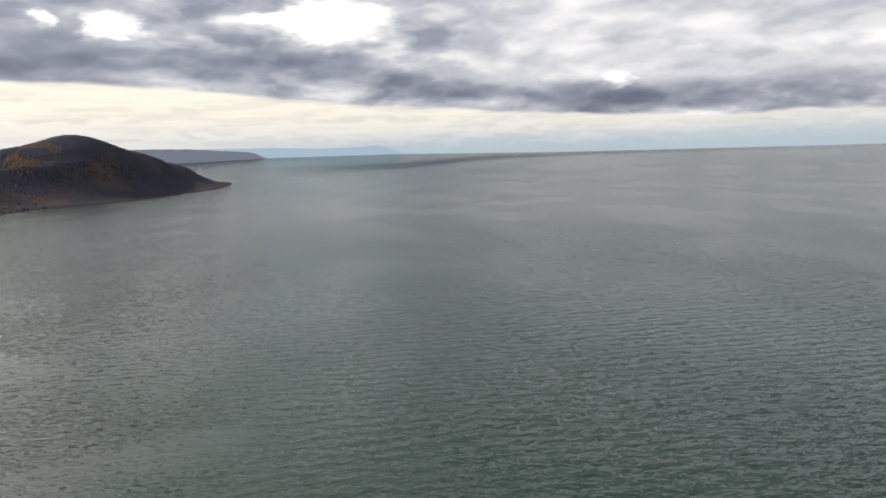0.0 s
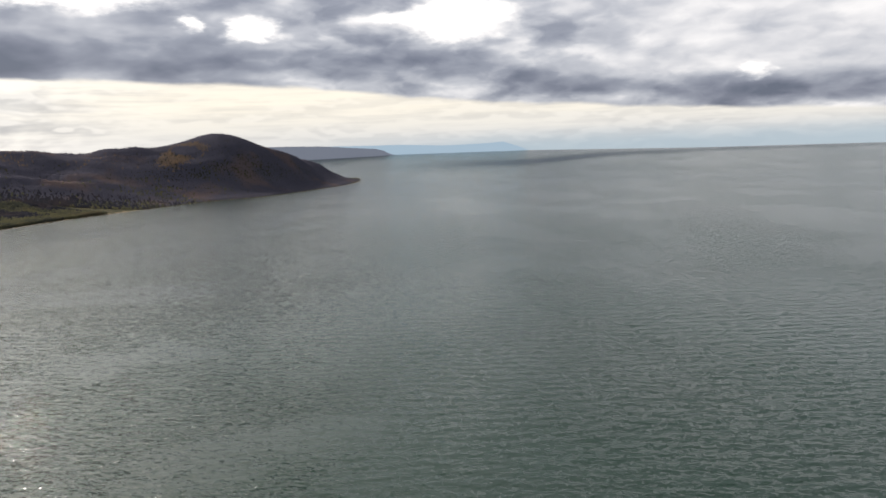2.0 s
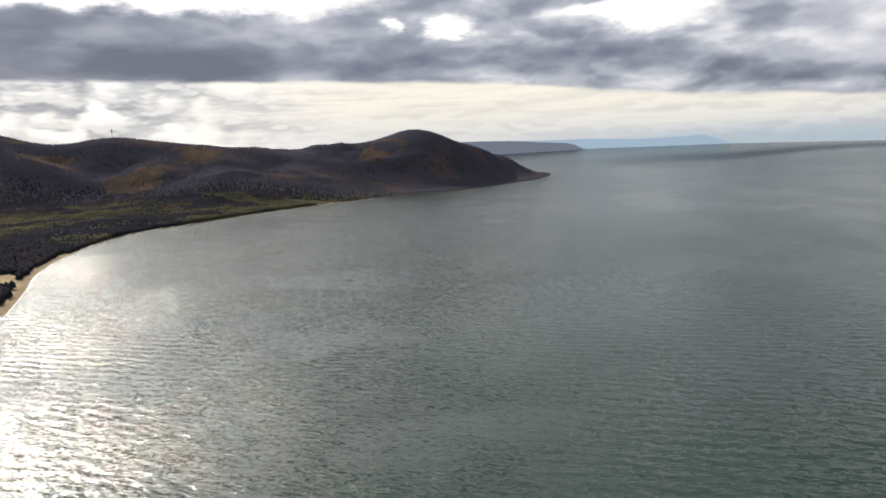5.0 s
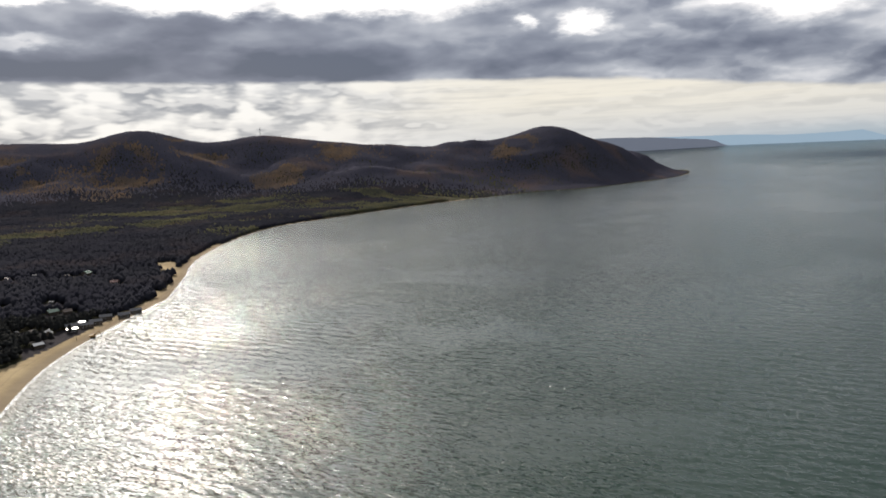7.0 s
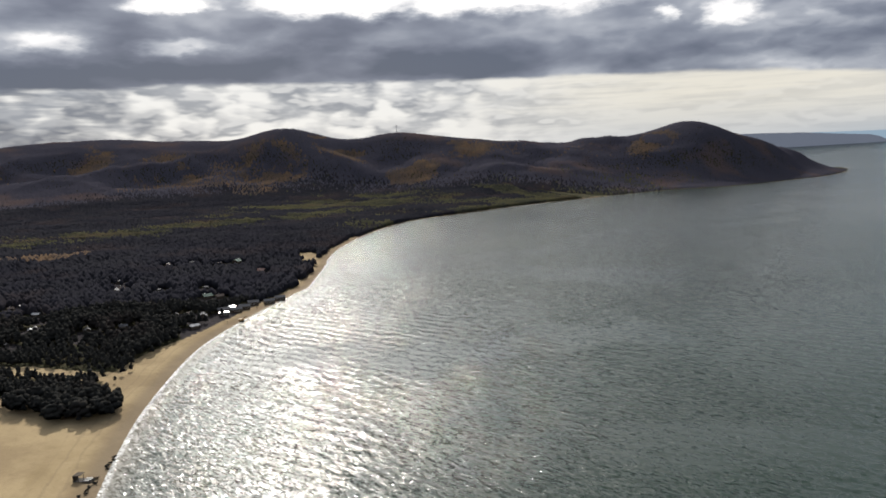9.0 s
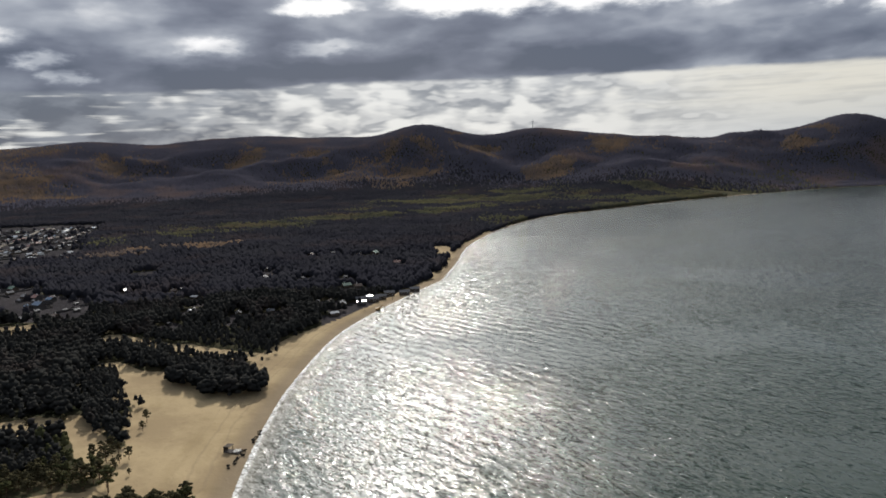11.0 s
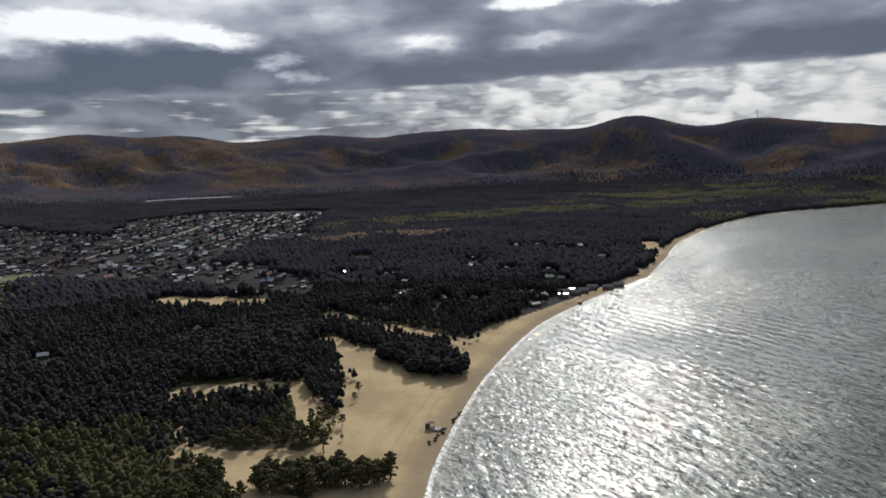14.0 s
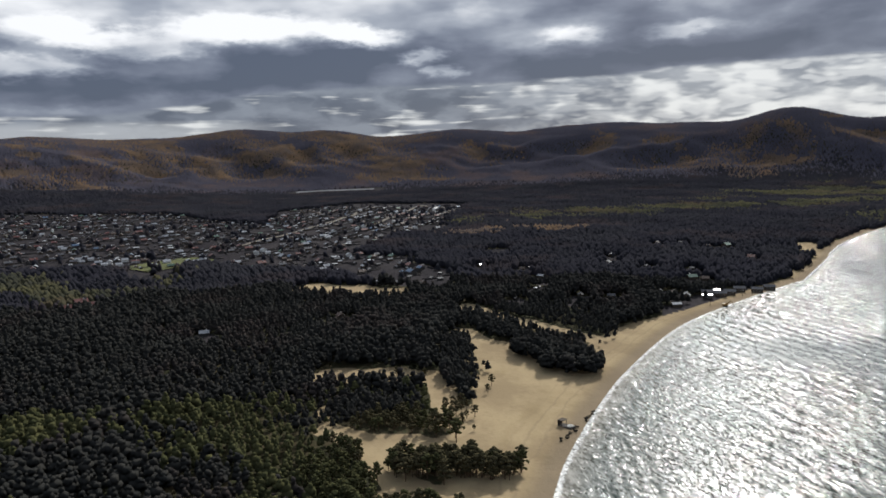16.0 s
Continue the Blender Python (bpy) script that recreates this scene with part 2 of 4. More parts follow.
def ground_look(g, b):
    p = place(g)
    sand = g.add("ShaderNodeAttribute")
    sand.attribute_name = "sand"
    field = g.add("ShaderNodeAttribute")
    field.attribute_name = "field"
    n1, n2, n3 = g.noise(p, 0.03, 6.0, 0.6), g.noise(p, 0.4, 5.0, 0.6), g.noise(p, 2.5, 4.0)
    litter = g.mix(g.step(n1, 0.35, 0.65), (0.035, 0.034, 0.022), (0.075, 0.060, 0.036))
    litter = g.mix(g.step(n2, 0.4, 0.7), litter, (0.045, 0.050, 0.026))
    dry = g.mix(g.step(n1, 0.4, 0.62), (0.40, 0.307, 0.182), (0.30, 0.226, 0.136))
    dry = g.mix(g.step(n2, 0.52, 0.75, 0.0, 0.45), dry, (0.27, 0.205, 0.125))
    dry = g.mix(g.step(g.noise(p, 0.022, 4.0, 0.6, 0.5), 0.48, 0.66, 0.0, 0.5), dry, (0.235, 0.175, 0.095))
    plots = g.add("ShaderNodeTexVoronoi", {"Vector": g.add("ShaderNodeMapping", {"Vector": p, "Rotation": (0, 0, radians(21)), "Scale": (1.0, 2.0, 0.0)}).outputs[0], "Scale": 0.03})
    tone = g.add("ShaderNodeSeparateXYZ", (plots.outputs["Color"],)).outputs[0]
    grass = g.mix(tone, (0.028, 0.024, 0.030), (0.054, 0.047, 0.051))
    grass = g.mix(g.step(n2, 0.35, 0.65, 0.0, 0.6), grass, (0.020, 0.020, 0.017))
    z = g.add("ShaderNodeSeparateXYZ", (p,)).outputs[2]
    wet = g.step(z, 0.75, 0.2, 0.0, 0.45)
    dry = g.mix(wet, dry, (0.13, 0.10, 0.07))
    shore = g.add("ShaderNodeAttribute")
    shore.attribute_name = "from_shore"
    far = g.m("ADD", shore.outputs["Fac"], g.m("MULTIPLY_ADD", n1, 10.0, -5.0))
    # wrack line, the damp foot of the beach and wheel tracks that follow it
    lines = g.m("SINE", g.m("MULTIPLY", far, 1.1))
    tracks = g.m("MULTIPLY", g.step(lines, 0.6, 1.0, 0.0, 0.3), g.m("MULTIPLY", g.step(far, 8.0, 11.0), g.step(far, 27.0, 20.0)))
    dry = g.mix(tracks, dry, (0.22, 0.17, 0.115))
    dry = g.mix(g.m("MULTIPLY", g.step(far, 11.0, 3.0), 0.4), dry, (0.24, 0.19, 0.14))
    col = g.mix(g.step(field.outputs["Fac"], 0.3, 0.7), litter, grass)
    edge = g.m("ADD", sand.outputs["Fac"], g.m("MULTIPLY_ADD", n2, 0.7, -0.35))
    col = g.mix(g.step(edge, 0.35, 0.65), col, dry)
    put(g, b, col, g.m("ADD", g.m("MULTIPLY", n2, 0.6), g.m("MULTIPLY", n3, 0.15)), 0.5, 0.8)


def water_look(g, b):
    p = place(g)
    # wind rows: crests lie nearly along x, broken into short pieces; each noise gives the slopes of one wave size
    def slopes(turn, stretch, scale, detail, along, across):
        v = g.add("ShaderNodeMapping", {"Vector": p, "Rotation": (0, 0, radians(turn)), "Scale": (stretch, 1.0, 1.0)}).outputs[0]
        n = g.add("ShaderNodeTexNoise", {"Vector": v, "Scale": scale, "Detail": detail, "Roughness": 0.55, "Distortion": 0.4})
        return g.vec("MULTIPLY", g.vec("SUBTRACT", n.outputs["Color"], (0.5, 0.5, 0.5)), (along, across, 0.0))
    calm = g.noise(g.add("ShaderNodeMapping", {"Vector": p, "Scale": (1.0, 0.45, 1.0)}).outputs[0], 0.0065, 3.0, 0.5)
    ruffle = g.step(calm, 0.40, 0.56, 0.42, 1.0)
    lane = g.add("ShaderNodeAttribute")
    lane.attribute_name = "lane"

    def rows(turn, length, slope, wob):
        """One train of wind waves: its slope across the crests."""
        v = g.add("ShaderNodeMapping", {"Vector": p, "Rotation": (0, 0, radians(turn))}).outputs[0]
        w = g.add("ShaderNodeTexWave", {"Vector": v, "Scale": 0.314 / length, "Distortion": wob, "Detail": 3.0, "Detail Scale": 0.35 * length ** 0.3, "Detail Roughness": 0.55})
        w.wave_type, w.bands_direction, w.wave_profile = "BANDS", "Y", "SIN"
        k = g.m("MULTIPLY", g.m("SUBTRACT", w.outputs["Fac"], 0.5), 2 * slope)
        return g.xyz(g.m("MULTIPLY", k, math.sin(radians(turn))), g.m("MULTIPLY", k, math.cos(radians(turn))), 0.0)
    patch = g.noise(p, 0.02, 3.0, 0.55)
    gain = g.step(patch, 0.35, 0.65, 0.35, 1.0)
    big = g.vec("ADD", rows(-9, 9.5, 0.065, 8.0), g.vec("MULTIPLY", g.vec("ADD", rows(12, 5.3, 0.065, 8.5), rows(-24, 3.1, 0.075, 9.0)), g.xyz(gain, gain, 0.0)))
    small = g.vec("ADD", slopes(-12, 0.30, 0.68, 2.0, 1.4, 2.5), slopes(16, 0.38, 1.6, 2.0, 1.9, 2.7))
    # steep little crests stand apart from one another, and a few lulls lie flat
    lull = g.add("ShaderNodeAttribute")
    lull.attribute_name = "lull"
    quiet = g.m("MULTIPLY_ADD", g.m("MULTIPLY", lull.outputs["Fac"], g.step(g.noise(p, 0.03, 3.0), 0.3, 0.5, 0.6, 1.0)), -0.7, 1.0)
    chop = g.step(g.noise(g.add("ShaderNodeMapping", {"Vector": p, "Rotation": (0, 0, radians(-10)), "Scale": (0.6, 1.0, 1.0)}).outputs[0], 0.55, 3.0, 0.6), 0.46, 0.70, 0.45, 1.9)
    # here and there a steeper facet throws the sun far to the side
    spark = g.step(g.noise(g.add("ShaderNodeMapping", {"Vector": p, "Rotation": (0, 0, radians(-12)), "Scale": (0.55, 1.0, 1.0)}).outputs[0], 0.8, 2.0, 0.5), 0.62, 0.74, 0.0, 2.6)
    chop = g.m("ADD", chop, spark)
    live = g.m("MULTIPLY", g.m("MULTIPLY", ruffle, chop), quiet)
    small = g.vec("MULTIPLY", small, g.xyz(live, live, 0.0))
    big = g.vec("MULTIPLY", big, g.xyz(quiet, quiet, 0.0))
    geo = g.add("ShaderNodeNewGeometry").outputs["Normal"]
    soft = g.vec("NORMALIZE", g.vec("ADD", geo, g.vec("ADD", big, g.vec("MULTIPLY", small, (0.28, 0.28, 0.0)))))
    crisp = g.vec("NORMALIZE", g.vec("ADD", geo, g.vec("ADD", big, small)))
    g.t.links.new(soft, b.inputs["Normal"])
    g.t.links.new(crisp, b.inputs["Coat Normal"])
    murk = g.noise(p, 0.004, 3.0, 0.5)
    shore = g.add("ShaderNodeAttribute")
    shore.attribute_name = "shallow"
    col = g.mix(g.step(murk, 0.38, 0.62), (0.009, 0.027, 0.018), (0.014, 0.029, 0.021))
    col = g.mix(shore.outputs["Fac"], col, (0.12, 0.105, 0.075))
    col = g.mix(lane.outputs["Fac"], col, (0.016, 0.028, 0.050))
    # a broken line of foam where the waves run out
    edge = g.add("ShaderNodeAttribute")
    edge.attribute_name = "edge"
    lap = g.m("ADD", edge.outputs["Fac"], g.m("MULTIPLY_ADD", g.noise(p, 0.12, 3.0), 5.0, -2.5))
    foam = g.m("MULTIPLY", g.step(lap, -3.0, -1.2), g.step(g.noise(p, 0.5, 4.0, 0.65), 0.40, 0.58, 0.15, 0.9))
    col = g.mix(foam, col, (0.72, 0.72, 0.70))
    g.t.links.new(g.m("MULTIPLY_ADD", lane.outputs["Fac"], -0.05, 0.06), b.inputs["Specular IOR Level"])
    g.t.links.new(col, b.inputs["Base Color"])
    b.inputs["Roughness"].default_value = 0.36
    b.inputs["IOR"].default_value = 1.333
    b.inputs["Coat IOR"].default_value = 1.333
    b.inputs["Coat Roughness"].default_value = 0.07
    g.t.links.new(g.m("MULTIPLY_ADD", lane.outputs["Fac"], -0.72, 0.85), b.inputs["Coat Weight"])


def leafy(a, c, warm=None, scale=0.02, canopy=0.0, drift=0.0):
    """Needles or leaves; canopy: how far the shading follows the whole canopy rather than the single crown; drift: one over the size of the patches in which trees look alike."""
    def look_of(g, b):
        p = place(g)
        r = g.add("ShaderNodeNewGeometry").outputs["Random Per Island"]
        o = g.add("ShaderNodeObjectInfo").outputs["Random"]
        r = g.m("FRACT", g.m("ADD", r, o))
        if drift:
            r = g.m("MULTIPLY_ADD", r, 0.35, g.step(g.noise(p, drift, 4.0, 0.55, 0.4), 0.34, 0.66, 0.0, 0.65))
        col = g.mix(r, a, c)
        if warm:
            col = g.mix(g.m("MULTIPLY", g.step(g.noise(p, scale, 3.0), 0.5, 0.66), g.step(r, 0.1, 0.7, 0.4, 1.0)), col, warm)
        col = g.mix(g.step(g.noise(p, 0.9, 3.0), 0.35, 0.7, 0.0, 0.25), col, (0.018, 0.020, 0.016))
        put(g, b, col, g.noise(p, 1.6, 4.0, 0.65), 0.25, 0.5)
        if canopy:
            lie = g.add("ShaderNodeAttribute")
            lie.attribute_name = "lie"
            own = g.vec("MULTIPLY", g.add("ShaderNodeNewGeometry").outputs["Normal"], (1 - canopy,) * 3)
            whole = g.vec("MULTIPLY", lie.outputs["Vector"], (canopy,) * 3)
            g.t.links.new(g.vec("NORMALIZE", g.vec("ADD", own, whole)), b.inputs["Normal"])
    return look_of


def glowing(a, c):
    """Haze of the far distance, put in as the ridge's own glow."""
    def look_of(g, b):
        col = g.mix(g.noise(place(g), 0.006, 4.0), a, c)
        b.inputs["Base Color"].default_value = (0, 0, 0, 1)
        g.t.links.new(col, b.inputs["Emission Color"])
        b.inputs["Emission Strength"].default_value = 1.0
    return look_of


def plain(a, c, scale=1.0, bump=0.3):
    def look_of(g, b):
        p = place(g)
        o = g.add("ShaderNodeObjectInfo").outputs["Random"]
        n = g.noise(p, scale, 5.0, 0.6)
        col = g.mix(g.step(n, 0.35, 0.68), a, c)
        col = g.mix(g.m("MULTIPLY", o, 0.35), col, tuple(v * 0.55 for v in a))
        put(g, b, col, n, bump, 0.1)
    return look_of


M = {
    "ground": surface("ground_cover", ground_look, 1.0, 0.02),
    "water": surface("lake_water", water_look, 0.2, 0.5),
    "pine": surface("pine_needles", leafy((0.035, 0.035, 0.034), (0.047, 0.045, 0.041), (0.056, 0.046, 0.043), canopy=0.8), 1.0, 0.0),
    "dune": surface("dune_pine_needles", leafy((0.056, 0.051, 0.030), (0.098, 0.083, 0.045)), 1.0, 0.0),
    "young": surface("young_needles", leafy((0.054, 0.057, 0.028), (0.088, 0.084, 0.038), canopy=0.5), 1.0, 0.0),
    # bluish far haze is mixed into these two needle colours
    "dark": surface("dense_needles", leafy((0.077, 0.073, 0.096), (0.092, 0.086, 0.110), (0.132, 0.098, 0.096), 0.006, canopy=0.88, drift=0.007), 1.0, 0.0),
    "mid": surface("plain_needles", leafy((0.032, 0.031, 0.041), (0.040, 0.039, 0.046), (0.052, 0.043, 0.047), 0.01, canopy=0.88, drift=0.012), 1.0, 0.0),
    # larch and birch tones carry sunlit patches as well as autumn colour
    "larch": surface("autumn_larch", leafy((0.105, 0.088, 0.086), (0.215, 0.140, 0.084), (0.145, 0.108, 0.084), canopy=0.88, drift=0.016), 1.0, 0.0),
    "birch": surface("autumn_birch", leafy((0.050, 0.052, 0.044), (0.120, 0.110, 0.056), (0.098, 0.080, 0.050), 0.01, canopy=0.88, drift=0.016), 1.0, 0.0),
    "bark": surface("pine_bark", plain((0.16, 0.10, 0.065), (0.10, 0.070, 0.050), 3.0, 0.6), 0.9, 0.2),
    "log": surface("weathered_logs", plain((0.11, 0.085, 0.065), (0.075, 0.06, 0.048), 0.8), 0.9, 0.2),
    "planks": surface("grey_planks", plain((0.105, 0.095, 0.09), (0.07, 0.064, 0.062), 0.9), 0.9, 0.1),
    "white": surface("white_paint", plain((0.78, 0.77, 0.74), (0.62, 0.61, 0.58), 0.6), 0.7, 0.3),
    "slate": surface("asbestos_slate", plain((0.125, 0.123, 0.135), (0.08, 0.08, 0.09), 0.7), 0.6, 0.25),
    "tin": surface("pale_tin", plain((0.36, 0.37, 0.40), (0.25, 0.26, 0.29), 0.5), 0.4, 0.5),
    "zinc": surface("zinc_sheet", plain((0.50, 0.51, 0.53), (0.38, 0.39, 0.41), 0.5), 0.28, 0.8),
    "red": surface("red_metal_roof", plain((0.17, 0.055, 0.045), (0.12, 0.045, 0.04), 0.6), 0.5, 0.4),
    "brown": surface("brown_metal_roof", plain((0.13, 0.085, 0.065), (0.10, 0.065, 0.05), 0.6), 0.5, 0.4),
    "green": surface("green_metal_roof", plain((0.07, 0.14, 0.10), (0.055, 0.11, 0.08), 0.6), 0.5, 0.4),
    "blue": surface("blue_metal_roof", plain((0.10, 0.16, 0.26), (0.08, 0.13, 0.20), 0.6), 0.5, 0.4),
    "glass": surface("window_glass", plain((0.03, 0.035, 0.04), (0.02, 0.025, 0.03), 0.6, 0.0), 0.08, 0.5),
    "dirt": surface("dirt_road", plain((0.20, 0.175, 0.145), (0.15, 0.13, 0.11), 0.3), 0.95, 0.1),
    "steel": surface("galvanised_steel", plain((0.34, 0.34, 0.35), (0.25, 0.25, 0.26), 1.0), 0.5, 0.5),
    "rust": surface("yellow_machine_paint", plain((0.42, 0.24, 0.05), (0.26, 0.14, 0.04), 1.5), 0.6, 0.4),
    "rubber": surface("black_rubber", plain((0.02, 0.02, 0.02), (0.035, 0.033, 0.03), 2.0), 0.9, 0.2),
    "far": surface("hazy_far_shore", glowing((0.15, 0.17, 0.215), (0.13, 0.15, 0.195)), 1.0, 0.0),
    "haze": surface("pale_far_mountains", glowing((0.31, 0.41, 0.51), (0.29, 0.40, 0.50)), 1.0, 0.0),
}

# ---- the lie of the land ----
SHORE = [(900, -420), (400, -215), (120, -105), (-60, -28), (-150, 10), (-239, 50), (-270, 65), (-322, 96), (-377, 134), (-455, 199), (-511, 266),
         (-575, 357), (-588, 378), (-634, 421), (-697, 479), (-740, 515), (-818, 593), (-935, 742), (-1040, 925), (-1070, 1100), (-1088, 1300),
         (-1095, 1520), (-1070, 1850), (-1050, 2020), (-955, 2220), (-925, 2650), (-915, 2950), (-970, 3350), (-1040, 3620), (-1130, 3640), (-1400, 3500), (-2300, 3500), (-5200, 3600)]
EYE = (-8.0, -12.0)


def vnoise(x, y, seed=0):
    """Smooth value noise on arrays, 0 to 1."""
    xi, yi = np.floor(x).astype(np.int64), np.floor(y).astype(np.int64)
    u, v = x - xi, y - yi
    u, v = u * u * (3 - 2 * u), v * v * (3 - 2 * v)

    def h(a, b):
        k = (a * 374761393 + b * 668265263 + seed * 974634777) & 0xFFFFFFFF
        k = ((k ^ (k >> 13)) * 1274126177) & 0xFFFFFFFF
        return ((k ^ (k >> 16)) & 0xFFFF) / 65535.0
    return (h(xi, yi) * (1 - u) + h(xi + 1, yi) * u) * (1 - v) + (h(xi, yi + 1) * (1 - u) + h(xi + 1, yi + 1) * u) * v


def fbm(x, y, size, octaves=4, seed=0):
    out, amp, tot = 0.0, 1.0, 0.0
    for k in range(octaves):
        out = out + amp * vnoise(x / size + 17.3 * k, y / size - 9.1 * k, seed + k)
        tot, amp, size = tot + amp, amp * 0.5, size * 0.5
    return out / tot


def smooth(x, lo, hi):
    t = np.clip((x - lo) / (hi - lo), 0, 1)
    return t * t * (3 - 2 * t)


def spline(pts, n=6):
    p = np.array(pts, float)
    q = np.vstack([2 * p[0] - p[1], p, 2 * p[-1] - p[-2]])
    out = []
    for i in range(1, len(q) - 2):
        a, b, c, d = q[i - 1], q[i], q[i + 1], q[i + 2]
        for t in np.arange(n) / n:
            out.append(0.5 * (2 * b + (c - a) * t + (2 * a - 5 * b + 4 * c - d) * t * t + (3 * b - a - 3 * c + d) * t ** 3))
    out.append(p[-1])
    return np.array(out)


COAST = spline(SHORE)


def inland(x, y):
    """Distance from the water's edge, positive on land."""
    shape = x.shape
    x, y = x.ravel(), y.ravel()
    best, inside = np.full(x.shape, 1e12), np.zeros(x.shape, bool)
    ring = np.vstack([COAST, [(-5600, -5600), (900, -5600)]])
    for i in range(len(ring)):
        a, b = ring[i], ring[(i + 1) % len(ring)]
        cross = (a[1] > y) != (b[1] > y)
        if a[1] != b[1]:
            inside ^= cross & (x < a[0] + (y - a[1]) / (b[1] - a[1]) * (b[0] - a[0]))
        if i < len(COAST) - 1:
            dx, dy = b - a
            t = np.clip(((x - a[0]) * dx + (y - a[1]) * dy) / (dx * dx + dy * dy), 0, 1)
            best = np.minimum(best, (x - a[0] - t * dx) ** 2 + (y - a[1] - t * dy) ** 2)
    d = np.sqrt(best)
    return np.where(inside, d, -d).reshape(shape)


def capsules(x, y, rows, wobble=0.35):
    """How deep a place lies in a union of capsules (x0, y0, x1, y1, radius), 1 at the axis, 0 at the rim."""
    w = 1 + wobble * (2 * fbm(x, y, 22.0, 3, 5) - 1) * 1.6
    out = np.full(x.shape, -9.0)
    for x0, y0, x1, y1, r in rows:
        dx, dy = x1 - x0, y1 - y0
        t = np.clip(((x - x0) * dx + (y - y0) * dy) / (dx * dx + dy * dy + 1e-9), 0, 1)
        d = np.hypot(x - x0 - t * dx, y - y0 - t * dy)
        out = np.maximum(out, 1 - d / (r * w))
    return out


# hill tops: x, y, height, width
HILLS = ((-2392, -1280, 186, 325),
         (-2639, -970, 193, 288),
         (-2828, -689, 173, 250),
         (-2982, -404, 218, 238),
         (-3008, -64, 204, 250),
         (-3044, 280, 151, 275),
         (-2967, 483, 184, 250),
         (-2892, 815, 181, 288),
         (-2697, 1074, 197, 275),
         (-2480, 1303, 175, 225),
         (-2220, 1447, 220, 188),
         (-2078, 1594, 141, 138),
         (-1955, 1711, 189, 150),
         (-1856, 1817, 140, 138),
         (-1748, 1920, 155, 212),
         (-1566, 2132, 133, 212),
         (-1474, 2195, 121, 75),
         (-1425, 2265, 121, 62),
         (-1383, 2370, 145, 138),
         (-1288, 2590, 215, 188),
         (-1208, 2900, 111, 188),
         (-1102, 3239, 103, 138))


def rise(x, y):
    """Far out the sheet lifts gently towards the horizon line."""
    r = np.hypot(x - EYE[0], y - EYE[1])
    t = np.clip((r - 3650) / 1250, 0, 1)
    az = np.degrees(np.arctan2(-(x - EYE[0]), y - EYE[1]))
    return np.interp(az, [-30, -10, 3, 20, 40], [94, 102, 122, 122, 106]) * t ** 1.25


def hill_height(x, y):
    tot = np.zeros(x.shape)
    for hx, hy, h, w in HILLS:
        ux, uy = np.array((hx, hy)) / math.hypot(hx, hy)
        a, c = (x - hx) * ux + (y - hy) * uy, -(x - hx) * uy + (y - hy) * ux
        w2 = w * 1.4
        tot += (h * np.exp(-0.5 * (a / w2) ** 2 - 0.5 * (c / w) ** 2)) ** 3
    return tot ** (1 / 3)


def height(x, y, s=None):
    s = inland(x, y) if s is None else s
    beach = np.where(s < 0, s * 0.05, np.minimum(s, 30) * 0.055)
    dune = smooth(s, 25, 120) * (2.0 + 4.5 * fbm(x, y, 60.0, 3, 2))
    plain_ = smooth(s, 150, 1300) * 9.0
    hills = hill_height(x, y) * smooth(s, 0, 260)
    spur = np.abs(2 * fbm(x, y, 560.0, 3, 8) - 1)
    hills = hills * (0.92 + 0.16 * fbm(x, y, 420.0, 3, 8)) + 45 * (spur - 0.25) * smooth(hills, 15, 70) * (1 - smooth(hills, 110, 185))
    rib = np.abs(2 * fbm(x, y, 300.0, 4, 9) - 1)
    hills = hills + 60 * (0.22 - rib) * smooth(hills, 25, 80) * (1 - smooth(hills, 110, 180))
    return np.maximum(beach, -4.0) + dune + plain_ + hills


# height and distance from the shore on a coarse grid, for the many trees far off
GRID = 20.0
GRID_X, GRID_Y = np.arange(-4100, 300, GRID), np.arange(-2100, 3900, GRID)


def lattice():
    gx, gy = np.meshgrid(GRID_X, GRID_Y, indexing="ij")
    s = inland(gx, gy)
    z = height(gx, gy, s)
    dx, dy = np.gradient(z, GRID)
    return s, z, dx, dy


def on_grid(values, x, y):
    """A gridded quantity between its nodes."""
    u = np.clip((x - GRID_X[0]) / GRID, 0, len(GRID_X) - 1.001)
    v = np.clip((y - GRID_Y[0]) / GRID, 0, len(GRID_Y) - 1.001)
    i, j = u.astype(int), v.astype(int)
    u, v = u - i, v - j
    return (values[i, j] * (1 - u) + values[i + 1, j] * u) * (1 - v) + (values[i, j + 1] * (1 - u) + values[i + 1, j + 1] * u) * v


COARSE_S, COARSE_Z, COARSE_DX, COARSE_DY = lattice()


# bare sand: the beach, the blown dunes and their tongues
SAND = ((-452, 56, -400, 68, 9), (-410, 72, -300, 58, 25), (-345, 72, -262, 36, 27), (-302, -26, -286, -6, 6), (-287, -6, -266, -5, 8), (-288, 0, -276, 26, 11), (-246, 4, -234, 30, 11),
        (-378, -24, -368, 22, 16), (-374, 26, -310, 27, 9), (-532, 72, -494, 84, 9), (-494, 86, -440, 128, 9), (-655, -40, -612, 18, 20), (-630, -36, -590, 10, 24), (-716, 478, -795, 522, 12),
        (-332, -28, -302, -27, 2.5), (-268, -5, -246, 0, 6), (-604, 388, -622, 402, 9))
GROVES = ((-264, 3, -260, 36, 7), (-406, 95, -385, 103, 19), (-478, 72, -418, 90, 6), (-432, 48, -366, 40, 9), (-331, -20, -328, 9, 9.5), (-313, -21, -312, 8, 8.5), (-372, 36, -353, 38, 8))
